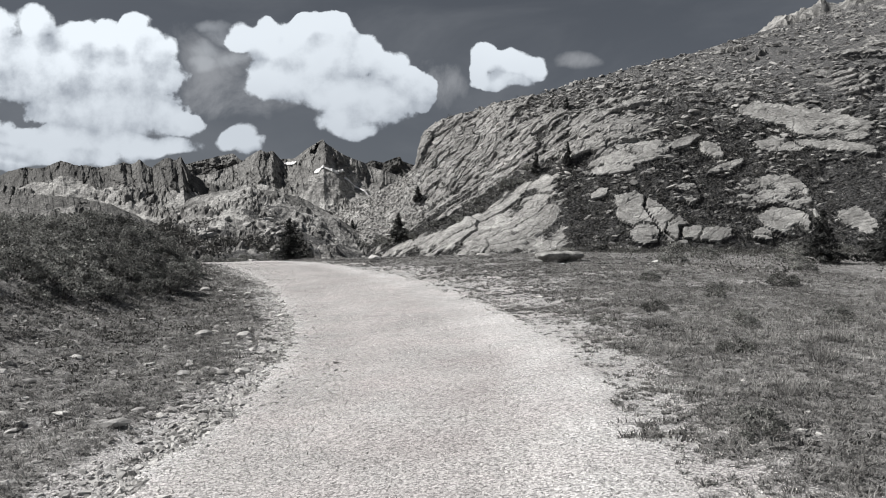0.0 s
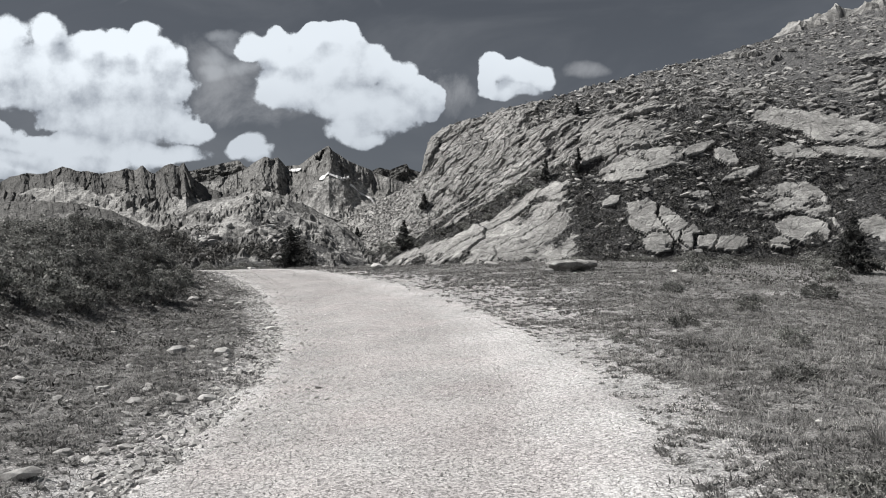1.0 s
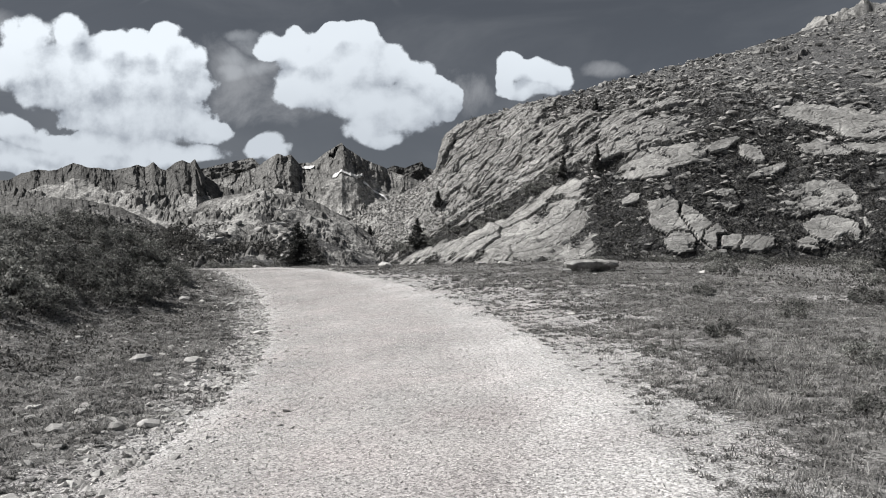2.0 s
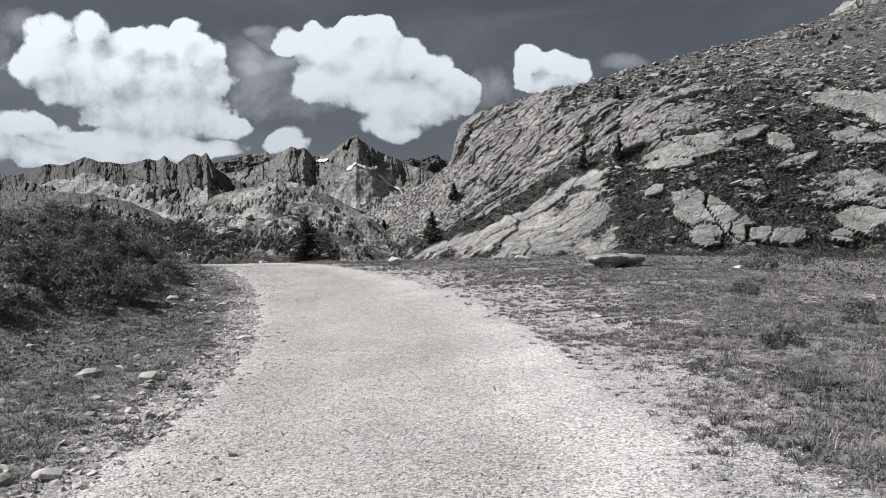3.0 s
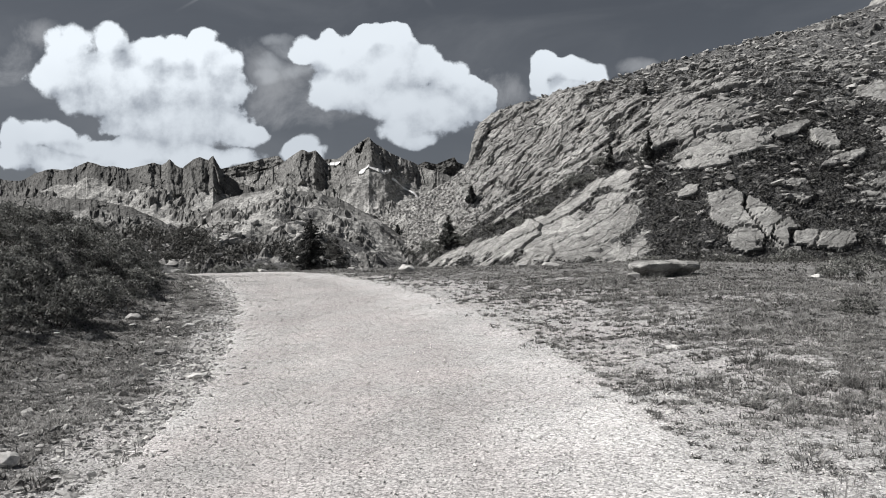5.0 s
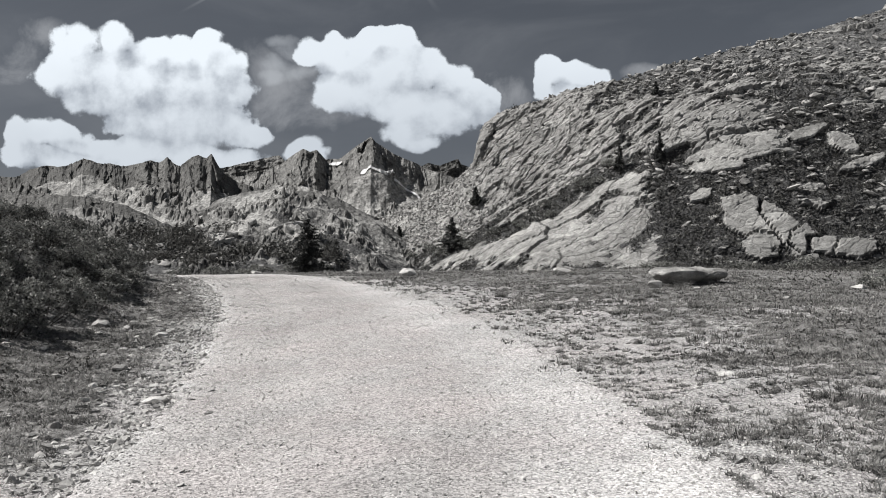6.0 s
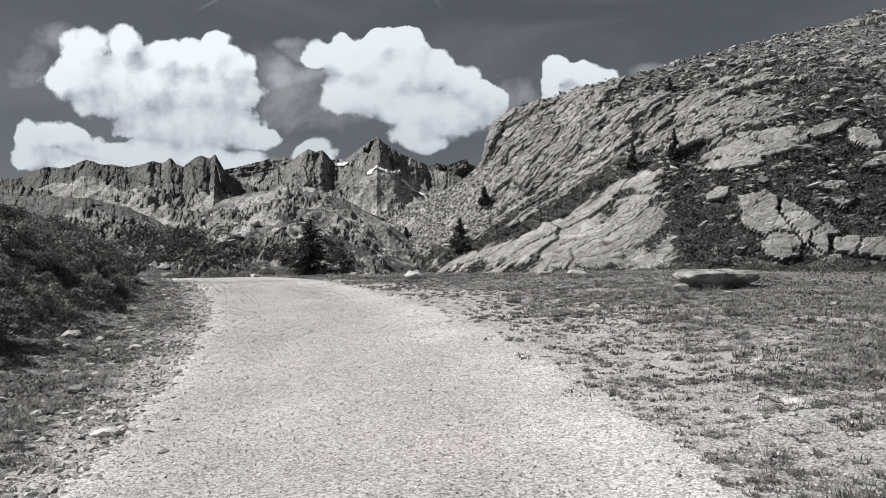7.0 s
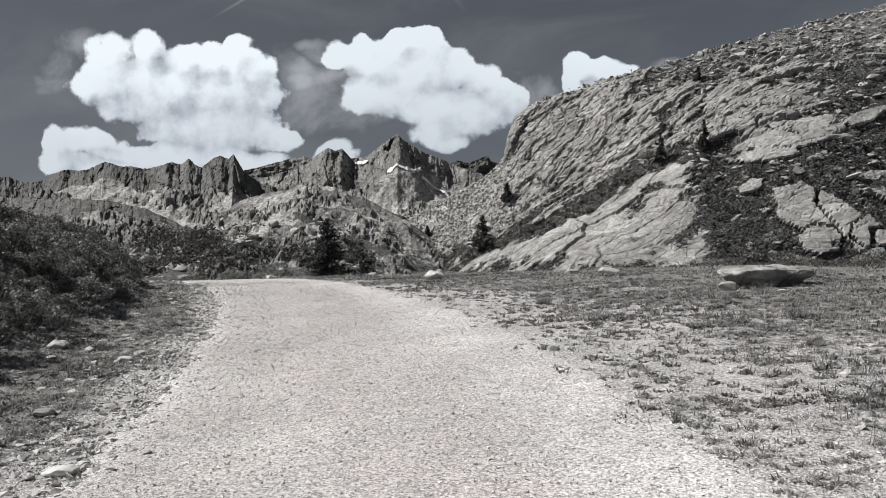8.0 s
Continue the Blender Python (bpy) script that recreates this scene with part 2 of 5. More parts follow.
def gravel_colour(n, pos):
    """Crushed pale granite: grains of about two centimetres, fines between them. Returns colour and height."""
    swim = n.vec("ADD", pos, n.vec("SCALE", n.noise(pos, 30.0, 2.0, colour=True), scale=0.012))
    tone = n.split(n.voronoi(swim, 58.0, out="Color"))[0]
    deep = n.voronoi(swim, 58.0)
    tone2 = n.split(n.voronoi(swim, 150.0, out="Color"))[1]
    deep2 = n.voronoi(swim, 150.0)
    patch = n.noise(pos, 0.55, 5.0, 0.6)
    damp = n.ramp(n.noise(pos, 1.7, 4.0, 0.6), 0.45, 0.75)
    value = n.math("ADD", n.math("MULTIPLY_ADD", tone, 0.50, 0.10), n.math("MULTIPLY", tone2, 0.30))
    value = n.math("MULTIPLY", value, n.ramp(deep, 0.85, 0.35, 0.84, 1.0))
    value = n.math("MULTIPLY", value, n.ramp(patch, 0.3, 0.72, 0.86, 1.14))
    value = n.math("MULTIPLY", value, n.math("MULTIPLY_ADD", damp, -0.12, 1.0))
    tint = n.mix(n.ramp(n.noise(pos, 0.8, 3.0), 0.35, 0.7), (1.0, 0.99, 0.98), (1.0, 0.962, 0.955))
    colour = n.mix(1.0, n.grey(value), tint, "MULTIPLY")
    height = n.math("ADD", n.math("MULTIPLY", deep, -1.0), n.math("MULTIPLY", deep2, -0.4))
    return colour, height


def make_gravel():
    mat, n, sockets, pos = material("crushed_gravel", 0.95)
    colour, height = gravel_colour(n, pos)
    lane = n.math("MULTIPLY", n.attr("lane"), n.ramp(n.noise(pos, 1.1, 4.0), 0.25, 0.6, 0.45, 1.0))
    colour = n.mix(lane, colour, n.mix(1.0, colour, (0.80, 0.782, 0.778), "MULTIPLY"))
    n.link(colour, sockets["Base Color"])
    relief(n, sockets, height, 0.35, 0.012)
    return mat


def make_turf():
    """Thin mountain turf; where the attribute bare is high, stony gravel shows."""
    mat, n, sockets, pos = material("mountain_turf", 0.95)
    gravel, height = gravel_colour(n, pos)
    fine = n.noise(pos, 38.0, 5.0, 0.7)
    mid = n.noise(pos, 5.0, 5.0, 0.65)
    value = n.math("MULTIPLY", n.ramp(fine, 0.28, 0.74, 0.06, 0.42), n.ramp(mid, 0.32, 0.68, 0.55, 1.4))
    turf = n.mix(1.0, n.grey(value), (1.0, 0.985, 0.96), "MULTIPLY")
    ragged = n.math("ADD", n.attr("bare"), n.math("MULTIPLY_ADD", n.noise(pos, 10.0, 6.0, 0.68), 1.3, -0.65))
    f = n.ramp(ragged, 0.42, 0.62)
    n.link(n.mix(f, turf, gravel), sockets["Base Color"])
    relief(n, sockets, n.math("ADD", n.math("MULTIPLY", fine, 1.2), n.math("MULTIPLY", height, 0.5)), 0.8, 0.03)
    return mat


def make_rock(name, base, scale, turf_tone, bedded):
    """Weathered granite with streaks, lichen and, by the attribute turf, dwarf shrub cover."""
    mat, n, sockets, pos = material(name, 0.92)
    stretched = n.vec("MULTIPLY", pos, (1.0, 1.0, 0.25 if bedded else 0.8))
    streak = n.noise(stretched, 1.6 * scale, 6.0, 0.65, 0.5)
    lichen = n.noise(pos, 5.5 * scale, 7.0, 0.7)
    large = n.noise(pos, 0.22 * scale, 4.0, 0.6)
    value = n.math("MULTIPLY", n.ramp(streak, 0.25, 0.72, 0.62, 1.18), n.ramp(lichen, 0.25, 0.75, 0.68, 1.25) if bedded else n.ramp(lichen, 0.30, 0.70, 0.42, 1.55))
    value = n.math("MULTIPLY", value, n.ramp(large, 0.3, 0.7, 0.85, 1.15))
    value = n.math("MULTIPLY", value, base)
    crack_or_shade = n.attr("crack_or_shade")
    if bedded:
        bed = n.join(n.math("MULTIPLY", n.attr("along"), 0.75), n.math("MULTIPLY", n.attr("across"), 1.5))
    else:
        bed = n.vec("MULTIPLY", pos, (1.5, 0.4, 0.45))
    bed = n.vec("ADD", bed, n.vec("SCALE", n.noise(pos, 0.9 * scale, 4.0, colour=True), scale=0.5))
    rift = n.voronoi(bed, 1.0, feature="DISTANCE_TO_EDGE")
    rift2 = n.voronoi(n.vec("SCALE", bed, scale=2.7), 1.0, feature="DISTANCE_TO_EDGE")
    own = n.split(n.voronoi(bed, 1.0, out="Color"))[0]
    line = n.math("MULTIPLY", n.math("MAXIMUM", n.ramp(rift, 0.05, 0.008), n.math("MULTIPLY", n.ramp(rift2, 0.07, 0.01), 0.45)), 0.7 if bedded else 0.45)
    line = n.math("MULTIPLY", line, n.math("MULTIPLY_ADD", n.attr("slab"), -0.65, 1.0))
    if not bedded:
        line = n.math("MULTIPLY", line, n.ramp(crack_or_shade, 0.2, 0.6))
    crack_or_shade = n.math("MAXIMUM", crack_or_shade, line)
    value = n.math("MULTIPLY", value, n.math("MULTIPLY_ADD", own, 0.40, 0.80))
    # darkens cracks and, on the far crags, the shade painted into the rock
    value = n.math("MULTIPLY", value, n.math("MULTIPLY_ADD", crack_or_shade, -0.52 if bedded else -0.70, 1.0))
    rock = n.mix(1.0, n.grey(value), (1.0, 0.99, 0.955), "MULTIPLY")
    leaf = n.noise(pos, 9.0 * scale, 5.0, 0.75)
    green = n.grey(n.ramp(leaf, 0.28, 0.75, turf_tone * 0.25, turf_tone * 2.4))
    green = n.mix(1.0, green, n.grey(n.math("MULTIPLY_ADD", n.attr("grassy"), 0.40, 0.58)), "MULTIPLY")
    ragged = n.math("ADD", n.attr("turf"), n.math("MULTIPLY_ADD", n.noise(pos, 2.6 * scale, 6.0, 0.7), 1.0, -0.5))
    f = n.ramp(ragged, 0.42, 0.58)
    chip = n.vec("ADD", n.vec("MULTIPLY", pos, (1.0, 0.7, 1.7)), n.vec("SCALE", n.noise(pos, 2.0 * scale, 3.0, colour=True), scale=0.5))
    pick = n.split(n.voronoi(chip, 2.0 * scale, out="Color"))
    fleck = n.math("MULTIPLY", n.ramp(pick[0], 0.80, 0.84), n.ramp(n.voronoi(chip, 2.0 * scale), 0.55, 0.35))
    f = n.math("MULTIPLY", f, n.math("SUBTRACT", 1.0, n.math("MULTIPLY", fleck, 0.9)))
    n.link(n.mix(f, rock, green), sockets["Base Color"])
    relief(n, sockets, n.math("ADD", n.math("ADD", streak, n.math("MULTIPLY", lichen, 0.6)), n.math("SUBTRACT", n.math("MULTIPLY", n.math("MULTIPLY", leaf, f), 1.4), n.math("MULTIPLY", crack_or_shade, 1.2))), 0.85, 0.07 / scale)
    return mat


def make_stone(name, lo, hi):
    mat, n, sockets, pos = material(name, 0.88)
    rnd = n.put("ShaderNodeNewGeometry").outputs["Random Per Island"]
    own = n.put("ShaderNodeObjectInfo").outputs["Random"]
    speck = n.noise(pos, 42.0, 6.0, 0.7)
    stain = n.noise(pos, 7.0, 5.0, 0.6)
    value = n.math("MULTIPLY_ADD", n.math("FRACT", n.math("ADD", rnd, own)), hi - lo, lo)
    value = n.math("MULTIPLY", value, n.math("MULTIPLY", n.ramp(speck, 0.25, 0.75, 0.75, 1.2), n.ramp(stain, 0.3, 0.7, 0.72, 1.12)))
    n.link(n.mix(1.0, n.grey(value), (1.0, 0.985, 0.955), "MULTIPLY"), sockets["Base Color"])
    relief(n, sockets, n.math("ADD", speck, stain), 0.5, 0.015)
    return mat


def make_leafy(name, lo, hi, tint, through_light=0.25, rough=0.6):
    mat, n, sockets, pos = material(name, rough)
    geo = n.put("ShaderNodeNewGeometry")
    patch = n.noise(pos, 1.3, 4.0, 0.6)
    value = n.math("MULTIPLY_ADD", geo.outputs["Random Per Island"], hi - lo, lo)
    value = n.math("MULTIPLY", value, n.ramp(patch, 0.3, 0.7, 0.5, 1.45))
    colour = n.mix(1.0, n.grey(value), tint, "MULTIPLY")
    n.link(colour, sockets["Base Color"])
    glow = n.put("ShaderNodeBsdfTranslucent")
    n.link(colour, glow.inputs["Color"])
    both = n.put("ShaderNodeMixShader")
    both.inputs[0].default_value = through_light
    bsdf = mat.node_tree.nodes["Principled BSDF"]
    n.link(bsdf.outputs[0], both.inputs[1])
    n.link(glow.outputs[0], both.inputs[2])
    n.link(both.outputs[0], mat.node_tree.nodes["Material Output"].inputs[0])
    return mat


def make_mat():
    """The felted heart of a grass cushion: fine dark stems with dry flecks."""
    mat, n, sockets, pos = material("grass_mat", 0.95)
    fibre = n.noise(n.vec("MULTIPLY", pos, (1.0, 1.0, 0.4)), 120.0, 4.0, 0.7)
    blot = n.noise(pos, 9.0, 4.0, 0.6)
    value = n.math("MULTIPLY", n.ramp(fibre, 0.3, 0.72, 0.06, 0.40), n.ramp(blot, 0.3, 0.7, 0.6, 1.3))
    n.link(n.mix(1.0, n.grey(value), (1.0, 0.985, 0.95), "MULTIPLY"), sockets["Base Color"])
    relief(n, sockets, fibre, 0.9, 0.02)
    return mat


def make_bark():
    mat, n, sockets, pos = material("conifer_bark", 0.95)
    flake = n.noise(n.vec("MULTIPLY", pos, (6.0, 6.0, 1.2)), 5.0, 5.0, 0.7)
    n.link(n.mix(1.0, n.grey(n.ramp(flake, 0.3, 0.7, 0.03, 0.12)), (1.0, 0.92, 0.85), "MULTIPLY"), sockets["Base Color"])
    relief(n, sockets, flake, 0.8, 0.02)
    return mat


def make_snow():
    mat, n, sockets, pos = material("old_snow", 0.7)
    dirt = n.noise(pos, 0.9, 5.0, 0.6)
    n.link(n.grey(n.ramp(dirt, 0.3, 0.7, 0.62, 0.85)), sockets["Base Color"])
    return mat


GRAVEL = make_gravel()
TURF = make_turf()
HILL_ROCK = make_rock("hill_granite", 0.35, 1.0, 0.105, True)
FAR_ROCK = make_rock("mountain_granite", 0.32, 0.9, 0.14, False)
SCREE = make_stone("scree_stone", 0.25, 0.50)
FACE_STONE = make_stone("face_stone", 0.22, 0.40)
GRAIN = make_stone("gravel_grain", 0.52, 0.90)
PALE_STONE = make_stone("pale_stone", 0.28, 0.64)
GRASS = make_leafy("grass_blade", 0.13, 0.46, (1.0, 0.985, 0.95))
LEAF = make_leafy("shrub_leaf", 0.035, 0.42, (0.99, 1.0, 0.94), 0.3, 0.45)
DARK_LEAF = make_leafy("dark_shrub_leaf", 0.03, 0.36, (0.99, 1.0, 0.94), 0.2, 0.5)
NEEDLE = make_leafy("conifer_needle", 0.024, 0.08, (0.97, 1.0, 0.95), 0.1)
HEATH = make_leafy("heath_leaf", 0.035, 0.155, (1.0, 0.99, 0.93), 0.3, 0.6)
CUSHION = make_leafy("cushion_grass", 0.08, 0.33, (1.0, 0.985, 0.95))
MAT = make_mat()
BARK = make_bark()
SNOW = make_snow()

# ---- ground ----
EDGE_Y = [-60, 3, 5, 8, 10, 12, 14, 17, 20, 23, 27, 30, 32.5, 36, 42, 60, 90]
EDGE_LEFT = [-3.2, -2.15, -2.17, -2.25, -2.45, -2.8, -3.25, -4.1, -5.1, -6.2, -7.9, -9.5, -10.9, -13.5, -19, -36, -64]
EDGE_RIGHT = [1.8, 1.75, 1.72, 1.62, 1.55, 1.35, 1.05, 0.55, -0.35, -1.45, -3.2, -5.0, -6.9, -9.5, -14.5, -29, -56]
ROLL_Y = [-60, 0, 8, 12, 17, 19.5, 22, 24.5, 28, 31, 34, 40, 48, 54, 60, 90, 140, 400]
ROLL_Z = [0.3, 0.22, 0.17, 0.10, 0.02, 0.07, 0.18, 0.26, 0.26, 0.36, 0.38, 0.15, -0.35, -0.7, -0.9, -1.6, -2.2, -4.0]


def soft_interp(x, xs, zs):
    """Piecewise curve with rounded corners."""
    return sum(np.interp(x + o, xs, zs) for o in (-2, -1, 0, 1, 2)) / 5


def left_edge(y):
    return soft_interp(y, EDGE_Y, EDGE_LEFT)


def right_edge(y):
    return soft_interp(y, EDGE_Y, EDGE_RIGHT)


def ground_z(x, y):
    """Height of the ground, without the small bumps."""
    z = np.interp(y, [20, 32], [0.07, 0.03]) * np.clip(x, -25, 4) + soft_interp(y, ROLL_Y, ROLL_Z)
    out = left_edge(y) - 1.4 - x
    bank = step01(0.0, 6.5 - 2.0 * step01(17.0, 25.0, y), out) * step01(-14.0, 4.0, y) * step01(47.0, 31.0, y) * step01(60, 22, out)
    z = z + 1.85 * bank * (1 + 0.16 * fbm(x * 0.3, y * 0.3, 3, 5))
    z = z + 0.10 * step01(0.0, 1.0, out + 1.4) * step01(46, 30, y)
    far_left = step01(-9.0, -30.0, x) * step01(44, 66, y)
    z = z - 1.2 * far_left
    return z


def off_road(x, y):
    """Metres outside the gravel, negative on it."""
    return np.maximum(left_edge(y) - x, x - right_edge(y))


def bumps(x, y):
    away = step01(-0.3, 1.2, off_road(x, y))
    return away * (0.07 * fbm(x * 0.8, y * 0.8, 3, 21) + 0.035 * fbm(x * 3.1, y * 3.1, 3, 22)) + 0.012 * fbm(x * 1.1, y * 0.6, 3, 23)


def bare_share(x, y):
    """How stony the turf is: 1 bare gravel, 0 closed turf."""
    right = x - right_edge(y)
    left = left_edge(y) - x
    patch = fbm(x * 0.55, y * 0.55, 3, 31)
    worn = 1.0 - right / (1.1 + 4.4 * step01(10, 17, y) * step01(36, 24, y)) + 0.45 * patch
    verge = 1.05 - left / 0.85 + 0.45 * patch
    stony = 0.18 + 0.42 * patch - 0.045 * np.clip(left - 2, 0, 9)
    meadow = 0.16 + 0.14 * step01(16, 22, y) * step01(40, 30, y) + 0.42 * patch * step01(36, 26, y)
    return np.clip(np.where(right > 0, np.maximum(worn, meadow), np.maximum(verge, stony)), 0, 1)


def spread(lo, hi, fine_lo, fine_hi, step, growth):
    """Coordinates that are dense between fine_lo and fine_hi and grow apart outside."""
    mid = np.arange(fine_lo, fine_hi, step)

    def run(start, end):
        out, s, p = [], step, start
        while p < end:
            s *= growth
            p += s
            out.append(min(p, end))
        return np.array(out)
    return np.concatenate((-run(-fine_lo, -lo)[::-1], mid, run(mid[-1], hi)))


def build_ground():
    xs = spread(-900, 900, -7.5, 6.5, 0.11, 1.045)
    ys = spread(-300, 1500, 2.5, 20, 0.11, 1.035)
    x, y = np.meshgrid(xs, ys)
    z = ground_z(x, y) + bumps(x, y)
    z = z - 0.05 * step01(0.1, -0.5, off_road(x, y))
    me = mesh_from("ground", np.stack([x, y, z], -1).reshape(-1, 3), grid_faces(len(ys), len(xs)), {"bare": bare_share(x, y)}, True)
    return tagged(part("ground", me, TURF), "thin stony mountain turf with bare gravelly patches", "ground", kind="structure")


def road_z(x, y):
    """Height of the gravel, with two shallow wheel ruts."""
    t = (x - left_edge(y)) / (right_edge(y) - left_edge(y))
    rut = np.exp(-((t - 0.27) / 0.10) ** 2) + np.exp(-((t - 0.70) / 0.12) ** 2)
    z = ground_z(x, y) + bumps(x, y) + 0.015 - 0.022 * rut + 0.010 * fbm(x * 2.5, y * 2.5, 3, 41) + 0.006 * fbm(x * 9, y * 9, 2, 42)
    edge = off_road(x, y) + 0.22 * fbm(x * 1.6, y * 1.6, 4, 43, 0.6)
    return z - 0.09 * step01(-0.25, 0.45, edge)


def build_road():
    ys = np.concatenate((np.arange(-40, 2.5, 0.5), np.arange(2.5, 24, 0.09), np.arange(24, 75, 0.22)))
    w = np.linspace(-0.14, 1.14, 110)
    y, t = np.meshgrid(ys, w, indexing="ij")
    le, ri = left_edge(y), right_edge(y)
    x = le + (ri - le) * t
    z = road_z(x, y)
    me = mesh_from("road", np.stack([x, y, z], -1).reshape(-1, 3), grid_faces(len(ys), len(w)), {"lane": step01(0.0, 0.12, t) * step01(0.88, 0.64, t + 0.10 * fbm(x * 0.8, y * 0.35, 3, 44))}, True)
    return tagged(part("road", me, GRAVEL), "pale crushed gravel track with faint wheel ruts", "road", kind="structure")


# ---- rocky hill ----
def smooth_min(a, b, k):
    h = np.clip(0.5 + 0.5 * (b - a) / k, 0, 1)
    return b + (a - b) * h - k * h * (1 - h)


def hill_z(x, y):
    """Height of the hillside: a slabby face, a steep head block, a scree flank and a gentler top."""
    foot = soft_interp(x, [-40, -25, -20, -15, -10, -5, 0, 5, 12, 20, 45], [92, 80, 74, 67, 60.5, 55, 51.5, 50.8, 51, 51, 47])
    steep = soft_interp(x, [-20, -5, 0, 5, 11, 20, 45], [0.57, 0.57, 0.6, 0.85, 1.15, 1.1, 0.8])
    face = -0.8 + steep * (y - foot) + 0.72 * np.maximum(y - 62, 0) * step01(-8, -5, x) * step01(7, 1, x)
    crest = soft_interp(x, [-20, -10, -6, -3, 2, 6, 11, 15.6, 21, 26.5, 45], [77, 75, 71, 68, 68, 69, 71, 73, 76, 79, 88])
    rim = soft_interp(x, [-20, -4, -2.5, 1.7, 6.2, 10.8, 15.6, 20.9, 26.5, 45], [10, 10.8, 11.6, 12.5, 13.6, 15.2, 16.9, 18.4, 20.6, 27])
    top = rim + 0.45 * (np.minimum(y, crest) - crest) - 0.45 * np.maximum(y - crest, 0)
    flank = np.interp(x, [-40, -18.2, -15.9, -13.1, -10.9, -8.1, -6.2, -5.7, -5.3, -4.9, -4.0, -2.7, 1, 6], [-6, 0.1, 1.5, 2.9, 4.0, 5.3, 6.1, 6.7, 8.4, 9.5, 10.5, 11.7, 15, 30]) - 0.45 * np.maximum(y - crest, 0)
    return smooth_min(smooth_min(face, top, 1.4), flank, 0.35)


# pale slabs that stand out of the shrub cover: x, y, z, half width, half height, tilt
SLABS = [(10.9, 54.0, 2.6, 1.25, 1.85, 58), (10.9, 52.6, 1.0, 0.88, 0.68, 0), (12.5, 53.2, 1.9, 0.70, 1.80, 35), (14.3, 55.3, 4.0, 0.71, 1.00, 80), (13.2, 53.0, 1.5, 0.75, 0.48, 45), (15.4, 52.8, 1.2, 1.49, 0.44, 0), (20.4, 55.0, 3.7, 2.58, 1.53, -18), (20.3, 53.3, 1.9, 1.76, 0.78, 0), (25.0, 52.9, 2.0, 0.93, 0.93, 0), (24.9, 60.0, 9.4, 4.62, 1.23, -12), (22.1, 58.5, 7.6, 1.63, 0.64, 0), (26.1, 58.0, 7.4, 2.55, 0.51, -8), (10.7, 57.6, 6.5, 2.32, 0.52, 8), (9.3, 57.0, 5.7, 1.85, 0.30, 5), (12.3, 58.2, 7.4, 1.14, 0.30, 20), (10.0, 60.4, 9.4, 2.56, 0.55, 12), (7.8, 61.5, 9.6, 1.13, 0.52, 30), (16.8, 58.3, 7.3, 0.53, 0.83, 60), (15.0, 58.8, 7.9, 1.30, 0.34, 20), (17.5, 57.1, 5.9, 1.26, 0.30, 18), (8.3, 55.5, 3.9, 0.65, 0.36, 20), (18.8, 52.7, 1.1, 0.61, 0.41, 0), (15.8, 52.7, 1.1, 1.08, 0.46, 0)]


